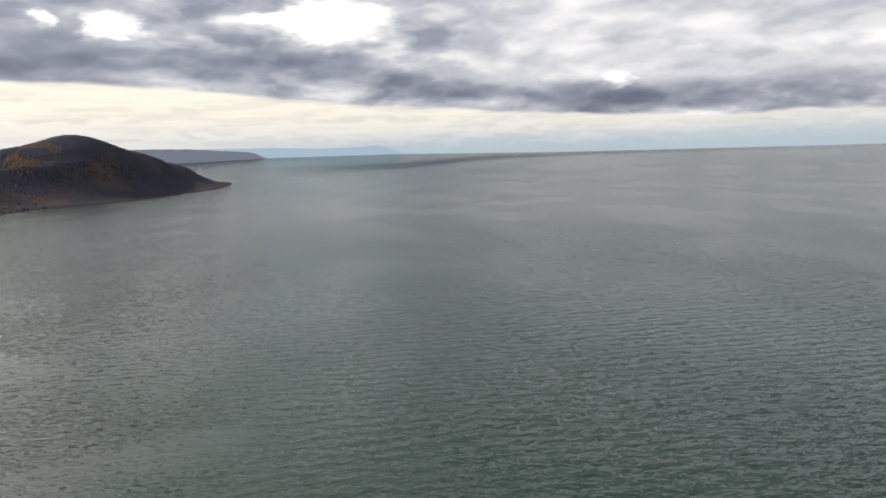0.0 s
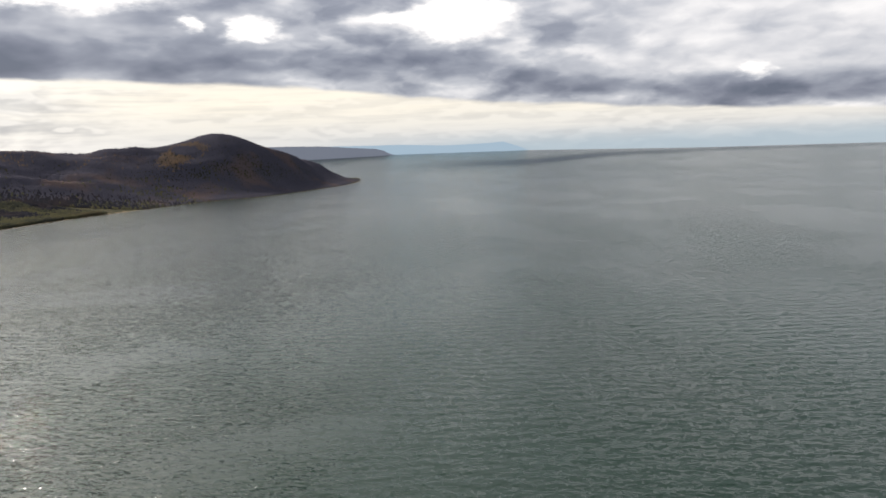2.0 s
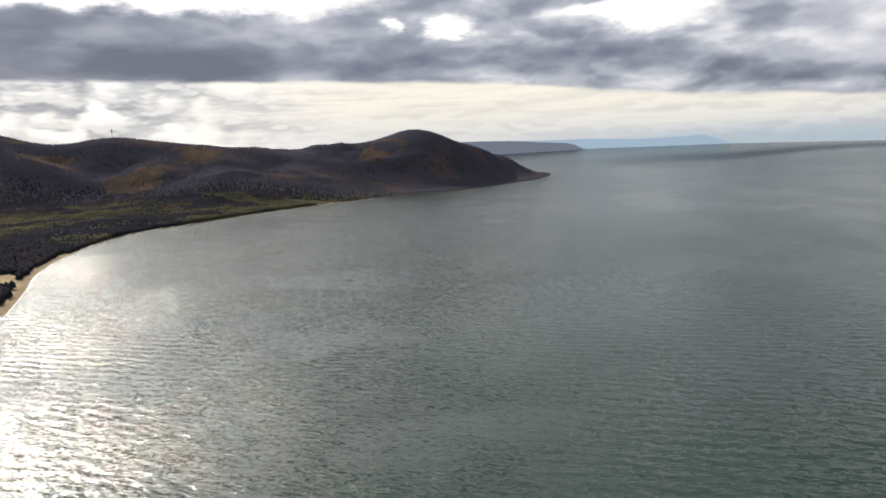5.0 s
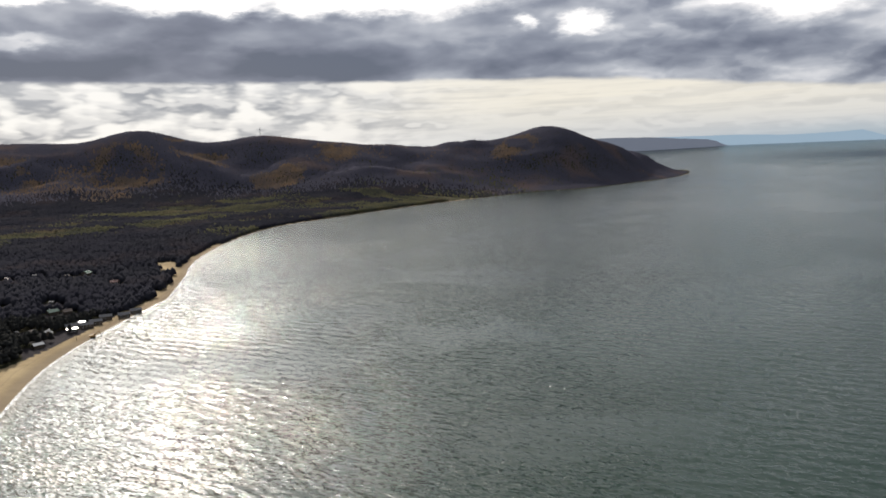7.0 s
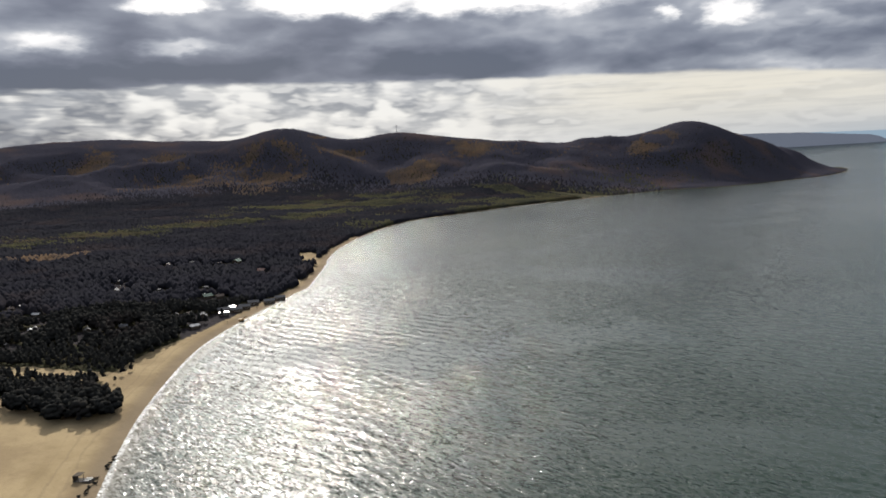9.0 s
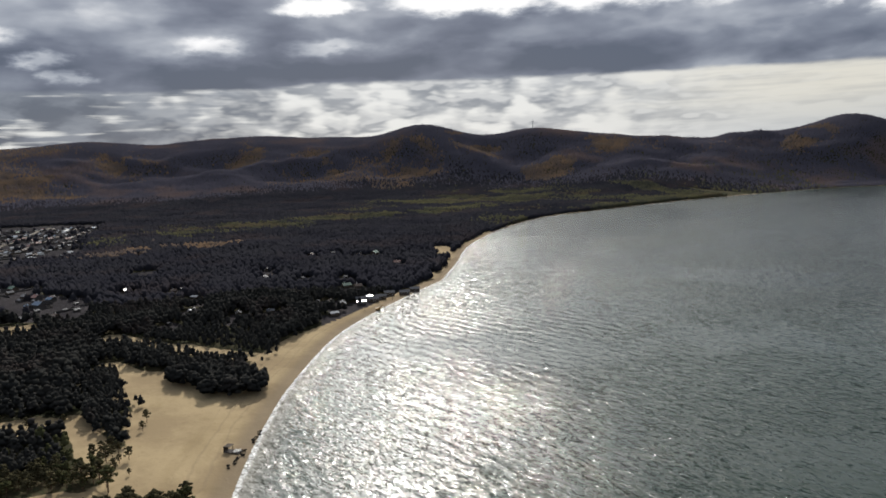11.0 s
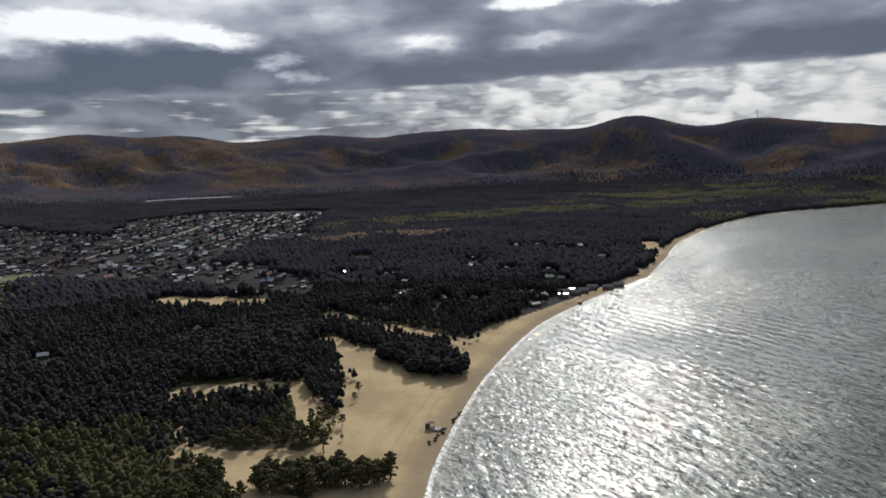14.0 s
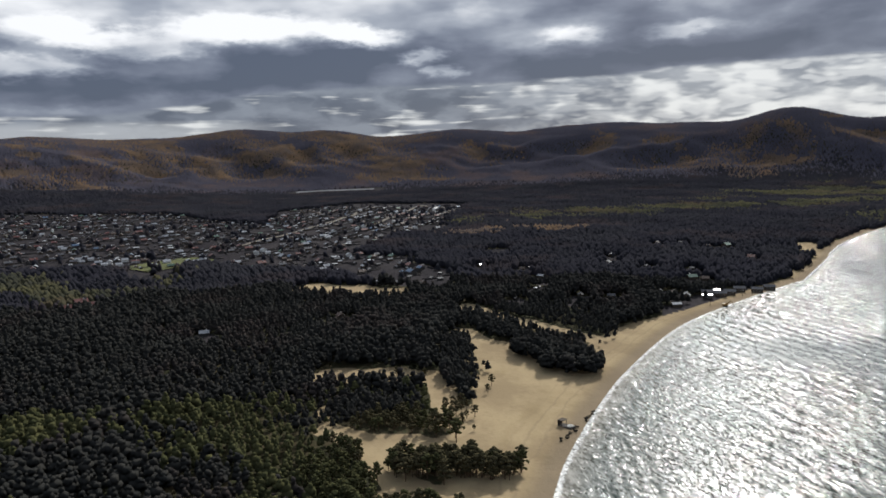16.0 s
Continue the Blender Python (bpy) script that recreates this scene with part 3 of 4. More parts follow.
LOOSE = ((-816, 347), (-816, 377), (-775, 389), (-768, 407), (-695, 241), (-708, 252), (-649, 307), (-598, 293), (-604, 284), (-559, 234), (-553, 242), (-536, 245), (-509, 224), (-543, 187), (-698, 396),
         (-692, 160), (-684, 152), (-592, 143), (-586, 138), (-551, 113), (-549, 164), (-640, 158), (-716, 117), (-662, 268), (-748, 265), (-491, -109), (-515, -21))
VILLAGE = ((-804, -420), (-799, -293), (-775, -214), (-806, -174), (-758, -118), (-732, -44), (-650, -8), (-625, 26), (-610, 72), (-705, 87), (-805, 52), (-876, 4),
           (-1020, 56), (-1047, 123), (-1582, 262), (-1681, 106), (-1731, 30), (-1531, -137), (-1258, -163), (-1547, -363), (-1579, -900), (-1000, -900))
FIELDS = ((-775, -215, -735, -195, 26), (-620, -200, -590, -240, 20), (-2160, -150, -2175, 90, 36), (-2110, -145, -2120, 85, 30), (-800, 150, -830, 160, 14), (-526, 252, -556, 330, 15))
# each house in the wood looks out on a small clearing
FIELDS += tuple((x + 4, y, x + 24 * -x / math.hypot(x, y), y - 24 * y / math.hypot(x, y), 10.0) for x, y in LOOSE)


def within(x, y, ring):
    """Signed depth inside a closed ring of places, in metres."""
    inside, best = np.zeros(x.shape, bool), np.full(x.shape, 1e12)
    for (ax, ay), (bx, by) in zip(ring, ring[1:] + ring[:1]):
        if ay != by:
            inside ^= ((ay > y) != (by > y)) & (x < ax + (y - ay) / (by - ay) * (bx - ax))
        dx, dy = bx - ax, by - ay
        t = np.clip(((x - ax) * dx + (y - ay) * dy) / (dx * dx + dy * dy), 0, 1)
        best = np.minimum(best, (x - ax - t * dx) ** 2 + (y - ay - t * dy) ** 2)
    return np.where(inside, 1, -1) * np.sqrt(best)


def covers(x, y, s):
    """Sand share, clearing share and the density of wood at places on the land."""
    wide = 10 + 20 * smooth(-np.hypot(x + 385, y - 110), -190, -60) + 6 * fbm(x, y, 40.0, 2, 3)
    wide = wide + (7 + 6 * fbm(x, y, 30.0, 2, 3) - wide) * smooth(y, 340, 400)
    wide = np.where(y > 700, np.where(y > 1700, -6.0, 4.0), wide)
    sand = np.maximum(smooth(wide - s, -3, 3), smooth(capsules(x, y, SAND), -0.06, 0.12))
    grove = smooth(capsules(x, y, GROVES, 0.25), 0.0, 0.1)
    town = smooth(within(x, y, VILLAGE) + 30 * (fbm(x, y, 50.0, 2, 6) - 0.5), -4, 10)
    field = np.maximum(town, smooth(capsules(x, y, FIELDS, 0.3), -0.05, 0.1))
    wood = (1 - sand) * (1 - 0.93 * field)
    return sand, field, np.maximum(wood, grove * (s > 12))


def sheet(name, keep, zfun, mat, rings, angles, attrs=()):
    """A round sheet about the bay, finer towards its middle."""
    r, a = np.meshgrid(rings, angles, indexing="ij")
    x, y = EYE[0] - np.sin(a) * r, EYE[1] + np.cos(a) * r
    s = inland(x, y)
    z = zfun(x, y, s)
    nr, na = r.shape
    idx = np.arange(nr * na).reshape(nr, na)
    nxt = np.roll(idx, -1, axis=1)
    quads = np.stack([idx[:-1], idx[1:], nxt[1:], nxt[:-1]], -1).reshape(-1, 4)
    ok = keep(s, z).ravel()[quads].any(axis=1)
    quads = quads[ok]
    used = np.unique(quads)
    remap = np.full(nr * na, -1)
    remap[used] = np.arange(len(used))
    verts = np.stack([x, y, z], -1).reshape(-1, 3)[used]
    me = mesh_of(name, verts, remap[quads])
    for label, fun in attrs:
        at = me.attributes.new(label, "FLOAT", "POINT")
        at.data.foreach_set("value", fun(x, y, s).ravel()[used].astype(np.float32))
    me.polygons.foreach_set("use_smooth", np.ones(len(me.polygons), bool))
    me.materials.append(mat)
    return tagged(new(name, me), kind="structure")


def mesh_of(name, verts, faces):
    """A mesh from arrays of vertices and equal-sided faces."""
    me = bpy.data.meshes.new(name)
    k = faces.shape[1]
    me.vertices.add(len(verts))
    me.vertices.foreach_set("co", np.ascontiguousarray(verts, np.float32).ravel())
    me.loops.add(faces.size)
    me.loops.foreach_set("vertex_index", np.ascontiguousarray(faces, np.int32).ravel())
    me.polygons.add(len(faces))
    me.polygons.foreach_set("loop_start", np.arange(0, faces.size, k, dtype=np.int32))
    me.update(calc_edges=True)
    me.validate()
    return me


RINGS = 30 * np.exp(np.linspace(0, math.log(4930 / 30), 400))
ANGLES = np.radians(np.concatenate([np.arange(-10, 150, 0.38), np.arange(150, 350, 2.5)]))
ground = sheet("ground", lambda s, z: s > -45, lambda x, y, s: height(x, y, s) + rise(x, y), M["ground"], RINGS, ANGLES,
               (("sand", lambda x, y, s: covers(x, y, s)[0]), ("from_shore", lambda x, y, s: s), ("field", lambda x, y, s: covers(x, y, s)[1])))
tagged(ground, "sandy beach, low dunes and wooded hills round a bay", "ground")


def dark_lane(x, y, s):
    """A band far out where the water is darker and less glossy."""
    az, r = np.degrees(np.arctan2(-(x - EYE[0]), y - EYE[1])), np.hypot(x - EYE[0], y - EYE[1])
    mid = np.interp(az, [-30, -16, -11, -3.5, 2.7, 16], [4800, 4790, 4780, 4600, 4290, 4220]) + 60 * (fbm(az * 3, r * 0, 10.0, 3, 3) - 0.5)
    wide = np.interp(az, [-16, -4, 4, 14], [80, 130, 190, 230])
    return np.interp(az, [-12, 2], [0.5, 0.95]) * np.exp(-((r - mid) / wide) ** 2) * smooth(az, -34, -12) * smooth(-az, -17, 2)


def lulls(x, y, s):
    """Smoother pools between the gusts."""
    pools = smooth(capsules(x, y, ((-385, 228, -318, 285, 46), (-290, 372, -262, 400, 46), (-150, 250, -110, 290, 30), (-470, 560, -360, 600, 60)), 0.6), 0.0, 0.5)
    far = np.hypot(x - EYE[0], y - EYE[1]) + 160 * (fbm(x, y, 120.0, 3, 71) - 0.5)
    return np.maximum(0.8 * pools, 0.65 * smooth(far, 980, 1450))


WRINGS = np.concatenate([np.linspace(0.01, 120, 30), 120 * np.exp(np.linspace(0, math.log(4930 / 120), 330))[1:]])
water = sheet("water", lambda s, z: s < 90, lambda x, y, s: rise(x, y) + 0.0 * x, M["water"], WRINGS, np.radians(np.concatenate([np.arange(-40, 150, 0.5), np.arange(150, 320, 2.5)])),
              (("edge", lambda x, y, s: np.clip(s, -30, 4)), ("shallow", lambda x, y, s: smooth(s, -16, 2)), ("lane", dark_lane), ("lull", lulls)))
tagged(water, "grey-green lake water with small wind waves and sun glitter", "water")


# ---- far shores ----
def far_ridge(name, az, base_r, top_z, deep, mat, label):
    """A ridge far over the water: its foot lies on the lake at base_r, its crest stands deep metres behind."""
    fine = np.linspace(az[0], az[-1], 90)
    foot, crest = np.interp(fine, az, base_r), np.interp(fine, az, top_z)
    crest = crest + 4.0 * (fbm(fine * 10, fine * 0, 5.0, 3, 4) - 0.5)

    def at(r):
        return EYE[0] - np.sin(np.radians(fine)) * r, EYE[1] + np.cos(np.radians(fine)) * r
    level = rise(*at(foot))
    rows = []
    for dr, f in ((0, -0.04), (deep * 0.06, 0.16), (deep * 0.5, 0.72), (deep, 1.0), (deep + 8, 0.5)):
        x, y = at(foot + dr)
        rows.append(np.stack([x, y, level + (crest - level) * f], -1))
    idx = np.arange(5 * 90).reshape(5, 90)
    faces = np.stack([idx[:-1, :-1], idx[:-1, 1:], idx[1:, 1:], idx[1:, :-1]], -1).reshape(-1, 4)
    me = mesh_of(name, np.concatenate(rows), faces)
    me.polygons.foreach_set("use_smooth", np.ones(len(me.polygons), bool))
    me.materials.append(mat)
    return tagged(new(name, me), label, "backdrop", kind="structure")


# both ridges glow in a haze colour in place of real air
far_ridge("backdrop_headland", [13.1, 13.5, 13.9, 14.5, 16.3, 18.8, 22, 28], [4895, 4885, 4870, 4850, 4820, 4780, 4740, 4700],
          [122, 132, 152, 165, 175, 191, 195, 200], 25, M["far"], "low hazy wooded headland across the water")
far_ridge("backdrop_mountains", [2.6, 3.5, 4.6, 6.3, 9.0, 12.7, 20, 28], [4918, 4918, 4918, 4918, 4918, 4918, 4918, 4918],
          [121, 152, 183, 176, 172, 186, 190, 190], 4, M["haze"], "mountains far over the lake, pale blue from glowing haze")

# ---- trees ----
ICO = bmesh.new()
bmesh.ops.create_icosphere(ICO, subdivisions=1, radius=1.0)
ICO_V, ICO_F = np.array([v.co[:] for v in ICO.verts]), np.array([[v.index for v in f.verts] for f in ICO.faces])
ICO.free()
rng = np.random.default_rng(7)


def lumps(spec, jag=0.3):
    """Ragged clumps: (x, y, z, rx, rz) each."""
    vs, fs, k = [], [], 0
    for x, y, z, rx, rz in spec:
        v = ICO_V * (1 + jag * rng.uniform(-1, 1, (len(ICO_V), 1)))
        vs.append(v * (rx, rx, rz) + (x, y, z))
        fs.append(ICO_F + k)
        k += len(ICO_V)
    return np.concatenate(vs), np.concatenate(fs)


def spread(name, templates, x, y, z, size, mat, label, category="forest"):
    """Many trees in one mesh, each a turned and scaled template."""
    pick = rng.integers(0, len(templates), len(x))
    vs, fs, k = [], [], 0
    for i, (tv, tf) in enumerate(templates):
        m = pick == i
        n = int(m.sum())
        if n == 0:
            continue
        a = rng.uniform(0, 6.283, n)
        c, s_ = np.cos(a)[:, None], np.sin(a)[:, None]
        wide = (size[m] * rng.uniform(0.8, 1.2, n))[:, None]
        px = x[m][:, None] + wide * (tv[None, :, 0] * c - tv[None, :, 1] * s_)
        py = y[m][:, None] + wide * (tv[None, :, 0] * s_ + tv[None, :, 1] * c)
        pz = z[m][:, None] + size[m][:, None] * tv[None, :, 2]
        vs.append(np.stack([px, py, pz], -1).reshape(-1, 3))
        fs.append((tf[None] + (np.arange(n) * len(tv))[:, None, None]).reshape(-1, 3) + k)
        k += n * len(tv)
    verts = np.concatenate(vs)
    me = mesh_of(name, verts, np.concatenate(fs))
    # the canopy as a whole follows the slope it grows on
    lie = np.stack([-on_grid(COARSE_DX, verts[:, 0], verts[:, 1]), -on_grid(COARSE_DY, verts[:, 0], verts[:, 1]), np.ones(len(verts))], -1)
    lie /= np.linalg.norm(lie, axis=1)[:, None]
    me.attributes.new("lie", "FLOAT_VECTOR", "POINT").data.foreach_set("vector", lie.astype(np.float32).ravel())
    me.materials.append(mat)
    me.polygons.foreach_set("use_smooth", np.ones(len(me.polygons), bool))
    return tagged(new(name, me), label, category, kind="stuff")


def seeds(x0, x1, y0, y1, step):
    gx, gy = np.meshgrid(np.arange(x0, x1, step), np.arange(y0, y1, step))
    gx = (gx + rng.uniform(-0.48, 0.48, gx.shape) * step).ravel()
    gy = (gy + rng.uniform(-0.48, 0.48, gy.shape) * step).ravel()
    return gx, gy


def polar(x, y):
    return np.degrees(np.arctan2(-(x - EYE[0]), y - EYE[1])), np.hypot(x - EYE[0], y - EYE[1])


# height-one templates
NEAR_T = [lumps([(0.0, 0.0, 0.50, 0.20, 0.22), (0.03, 0.02, 0.78, 0.13, 0.19), (-0.08, 0.04, 0.34, 0.16, 0.14), (0.07, -0.08, 0.60, 0.13, 0.12)], 0.4),
          lumps([(0.0, 0.0, 0.46, 0.19, 0.26), (0.02, 0.01, 0.78, 0.12, 0.20), (-0.07, 0.06, 0.62, 0.14, 0.13)], 0.4),
          lumps([(0.02, 0.0, 0.70, 0.20, 0.18), (-0.11, 0.04, 0.56, 0.16, 0.13), (0.11, -0.06, 0.50, 0.15, 0.14), (0, 0.03, 0.87, 0.12, 0.10)], 0.4),
          lumps([(0.0, 0.0, 0.42, 0.21, 0.22), (0.0, 0.0, 0.66, 0.155, 0.18), (0.01, 0.0, 0.87, 0.09, 0.13)], 0.4)]


NEAR_T = [(v * (1.15, 1.15, 1.0), f) for v, f in NEAR_T]


def spire(sides, wide, jag=0.3):
    """A plain ragged cone for trees some kilometres off."""
    a = np.arange(sides) * 2 * math.pi / sides
    r = wide * (1 + jag * rng.uniform(-1, 1, sides))
    v = np.concatenate([np.stack([np.cos(a) * r, np.sin(a) * r, rng.uniform(-0.1, 0.2, sides)], -1), [[0.06, 0.0, 1.0]]])
    return v, np.array([(i, (i + 1) % sides, sides) for i in range(sides)])


def cone_tree(sides, low, top, jag=0.35):
    """A ragged crown in two tiers for trees beyond the near wood."""
    a = np.arange(sides) * 2 * math.pi / sides
    r0, r1 = low * (1 + jag * rng.uniform(-1, 1, sides)), top * (1 + jag * rng.uniform(-1, 1, sides))
    v = np.concatenate([np.stack([np.cos(a) * r0, np.sin(a) * r0, 0.12 + rng.uniform(-0.1, 0.12, sides)], -1),
                        np.stack([np.cos(a + 0.6) * r1, np.sin(a + 0.6) * r1, 0.62 + rng.uniform(-0.1, 0.1, sides)], -1), [[0.03, 0.02, 1.0]]])
    f = [(i, (i + 1) % sides, sides + i) for i in range(sides)] + [((i + 1) % sides, sides + (i + 1) % sides, sides + i) for i in range(sides)]
    return v, np.array(f + [(sides + i, sides + (i + 1) % sides, 2 * sides) for i in range(sides)])


MID_T = [cone_tree(4, 0.38, 0.31), cone_tree(4, 0.42, 0.34), cone_tree(4, 0.36, 0.37), cone_tree(4, 0.44, 0.31)]
HILL_T = [spire(4, 0.50), spire(4, 0.58), spire(5, 0.52), spire(4, 0.64)]


def plant(x, y):
    s = inland(x, y)
    sand, field, wood = covers(x, y, s)
    keep = (s > 3) & (rng.uniform(0, 1, x.shape) < wood * (0.55 + 0.95 * fbm(x, y, 34.0, 3, 55))) & (rng.uniform(0, 1, x.shape) < 0.15 + 2 * wood)
    return x[keep], y[keep], s[keep]


def plant_far(x, y):
    """As plant, for the hills."""
    s = on_grid(COARSE_S, x, y)
    keep = (s > 8) & (rng.uniform(0, 1, x.shape) < 0.62 + 0.75 * fbm(x, y, 60.0, 2, 55)) & (capsules(x, y, FIELDS[2:4], 0.3) < 0)
    return x[keep], y[keep], s[keep]


# turned larch and birch, sunlight painted as tree colour: x, y, half widths, share
LARCH_SUNLIT = ((-2303, -922, 70, 60, .7), (-2308, -793, 50, 80, .6), (-2575, -647, 90, 60, 1), (-2321, -655, 60, 90, .7), (-2518, -316, 60, 100, .9), (-2451, -416, 60, 70, .7), (-2651, -174, 60, 70, .6), (-2703, 24, 60, 60, .6),
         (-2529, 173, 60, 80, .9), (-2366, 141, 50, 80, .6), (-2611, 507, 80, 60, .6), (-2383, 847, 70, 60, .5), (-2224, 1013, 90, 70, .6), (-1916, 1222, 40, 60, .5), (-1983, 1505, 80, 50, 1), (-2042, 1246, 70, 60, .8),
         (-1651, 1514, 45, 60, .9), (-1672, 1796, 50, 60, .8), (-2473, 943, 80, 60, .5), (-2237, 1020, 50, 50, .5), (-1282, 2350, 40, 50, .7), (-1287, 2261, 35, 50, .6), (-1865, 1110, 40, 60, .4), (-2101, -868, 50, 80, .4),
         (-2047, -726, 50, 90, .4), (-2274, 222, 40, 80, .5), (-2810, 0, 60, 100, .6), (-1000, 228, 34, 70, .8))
BIRCH_SUNLIT = ((-1499, 1113, 70, 130, 1), (-1292, 708, 50, 90, 1), (-1269, 443, 45, 90, .6), (-1438, 1047, 60, 100, .9), (-1370, 880, 60, 100, .7), (-1138, 1803, 60, 170, .6), (-1257, 1492, 60, 170, .6), (-1177, 279, 40, 80, .5), (-690, -300, 60, 80, .5))


def stands(x, y, rows):
    out = np.zeros(x.shape)
    for cx, cy, wx, wy, k in rows:
        out = np.maximum(out, k * np.exp(-0.5 * ((x - cx) / wx) ** 2 - 0.5 * ((y - cy) / wy) ** 2))
    return out


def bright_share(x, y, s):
    """Autumn and painted sun: birch belts behind the shore, larch on the hill sides."""
    belt = np.minimum(1.0, 1.3 * stands(x, y, [(a, b, 1.5 * c, 1.2 * d, k) for a, b, c, d, k in BIRCH_SUNLIT])) * smooth(fbm(x, y, 80.0, 4, 41), 0.40, 0.54)
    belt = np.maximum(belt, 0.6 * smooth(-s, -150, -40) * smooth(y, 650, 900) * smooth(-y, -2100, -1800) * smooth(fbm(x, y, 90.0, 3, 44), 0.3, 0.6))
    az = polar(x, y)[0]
    larch = np.minimum(1.0, 1.5 * stands(x, y, LARCH_SUNLIT)) * smooth(fbm(x, y, 75.0, 4, 21), 0.42, 0.56)
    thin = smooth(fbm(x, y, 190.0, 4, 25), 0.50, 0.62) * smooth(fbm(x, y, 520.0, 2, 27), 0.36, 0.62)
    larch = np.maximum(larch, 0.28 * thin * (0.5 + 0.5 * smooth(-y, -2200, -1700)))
    # sunlight on the upper slopes above the village, put in as larch colour
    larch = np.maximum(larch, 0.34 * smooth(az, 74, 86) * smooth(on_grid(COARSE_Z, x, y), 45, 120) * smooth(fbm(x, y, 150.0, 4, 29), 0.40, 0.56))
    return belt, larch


def build_forest():
    # near wood; the 300 pines that stand round the open dunes are things of their own
    x, y = seeds(-720, -60, -360, 560, 3.7)
    gx, gy = seeds(-490, -240, -30, 130, 3.0)
    inside = capsules(gx, gy, GROVES, 0.25) > 0.05
    x, y = np.concatenate([x, gx[inside]]), np.concatenate([y, gy[inside]])
    az, r = polar(x, y)
    ok = (az > 20) & (az < 126) & (r < 640)
    x, y, s = plant(x[ok], y[ok])
    # thin the trees that ring the bare sand, so that its edge is ragged
    rim = capsules(x, y, SAND)
    ok = (rim < -0.35) | (rng.uniform(0, 1, len(x)) < 0.75)
    ex, ey = seeds(-480, -225, -60, 140, 6.0)
    er, es = capsules(ex, ey, SAND), inland(ex, ey)
    eo = (er > -0.1) & (er < 0.38) & (es > 34) & (rng.uniform(0, 1, len(ex)) < 0.16)
    x, y, s = np.concatenate([x[ok], ex[eo]]), np.concatenate([y[ok], ey[eo]]), np.concatenate([s[ok], es[eo]])
    bx, by = seeds(-640, -395, 120, 420, 4.5)
    bs = inland(bx, by)
    bo = (bs > 15) & (bs < 36) & (capsules(bx, by, ((-430, 170, -545, 280, 40),), 0.5) > 0) & (rng.uniform(0, 1, len(bx)) < 0.22 * smooth(bs, 12, 34))
    x, y, s = np.concatenate([x, bx[bo]]), np.concatenate([y, by[bo]]), np.concatenate([s, bs[bo]])
    z = height(x, y, s) - 0.3
    size = rng.uniform(5.5, 10.5, len(x)) * (0.55 + 0.9 * fbm(x, y, 60, 3, 13))
    low = smooth(capsules(x, y, GROVES[3:6]), -0.8, 0.1)
    size = size * (1 - 0.4 * low) * np.where((np.abs(x + 470) < 60) & (y > 60) & (y < 150), 0.75, 1.0)
    young = ((fbm(x, y, 40.0, 2, 31) + rng.uniform(-0.13, 0.13, len(x)) > 0.60 - 0.14 * smooth(-y, 30, 80)) & (x > -345)) | ((np.hypot((x + 690) / 60, (y + 285) / 70) < 1) & (rng.uniform(0, 1, len(x)) < 0.6))
    near = np.minimum(np.hypot(x + 292, (y - 6) * 0.9), 0.6 * np.hypot(x + 262, (y - 20) * 0.8))
    single = np.argsort(near)[:290]
    rest = np.ones(len(x), bool)
    rest[single] = False
    singles = [(x[i], y[i], z[i], size[i], bool(young[i])) for i in single]
    a, b = rest & ~young, rest & young
    spread("pine_wood", NEAR_T, x[a], y[a], z[a], size[a], M["pine"], "dense dark green pine wood on the dunes")
    spread("young_pine_wood", NEAR_T, x[b], y[b], z[b], size[b] * 0.95, M["young"], "lighter green young pines among the dark wood")
    # wood further back
    x, y = seeds(-2100, -500, -900, 1600, 5.2)
    az, r = polar(x, y)
    ok = (az > 22) & (az < 120) & (r >= 640) & (r < 2050)
    x, y, s = plant(x[ok], y[ok])
    z = height(x, y, s) + rise(x, y) - 0.3
    size = rng.uniform(6.0, 9.5, len(x)) * (0.7 + 0.6 * fbm(x, y, 110, 3, 17))
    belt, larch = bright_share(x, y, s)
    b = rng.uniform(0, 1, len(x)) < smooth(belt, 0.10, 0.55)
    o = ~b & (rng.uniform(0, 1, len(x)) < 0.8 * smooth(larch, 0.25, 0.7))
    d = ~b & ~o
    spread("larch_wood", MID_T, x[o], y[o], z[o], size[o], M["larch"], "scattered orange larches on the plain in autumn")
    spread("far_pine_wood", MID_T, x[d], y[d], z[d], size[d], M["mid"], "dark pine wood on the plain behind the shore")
    spread("birch_wood", MID_T, x[b], y[b], z[b], size[b], M["birch"], "birch wood coloured olive and yellow for autumn and sunlit belts")
    # hills, as far as their tops
    x, y = seeds(-3900, -400, -1900, 3700, 5.4)
    az, r = polar(x, y)
    top = np.interp(az, [10, 18, 26, 34, 48, 56, 64, 80, 120], [3750, 3650, 3150, 2850, 2800, 2850, 3050, 3200, 3100])
    ok = (az > 12) & (az < 118) & (r >= 2050) & (r < top)
    x, y, s = plant_far(x[ok], y[ok])
    z = on_grid(COARSE_Z, x, y) + rise(x, y) - 1.0
    size = rng.uniform(5.5, 10.0, len(x))
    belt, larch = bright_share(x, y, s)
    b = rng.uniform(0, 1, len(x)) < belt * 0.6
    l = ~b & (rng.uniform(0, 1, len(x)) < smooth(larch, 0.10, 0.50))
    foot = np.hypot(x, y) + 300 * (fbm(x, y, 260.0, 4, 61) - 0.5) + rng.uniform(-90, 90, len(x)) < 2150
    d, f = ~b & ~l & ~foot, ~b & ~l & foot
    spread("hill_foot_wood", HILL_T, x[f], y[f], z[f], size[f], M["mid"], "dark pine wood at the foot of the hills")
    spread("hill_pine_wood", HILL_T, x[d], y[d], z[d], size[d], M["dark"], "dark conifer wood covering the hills")
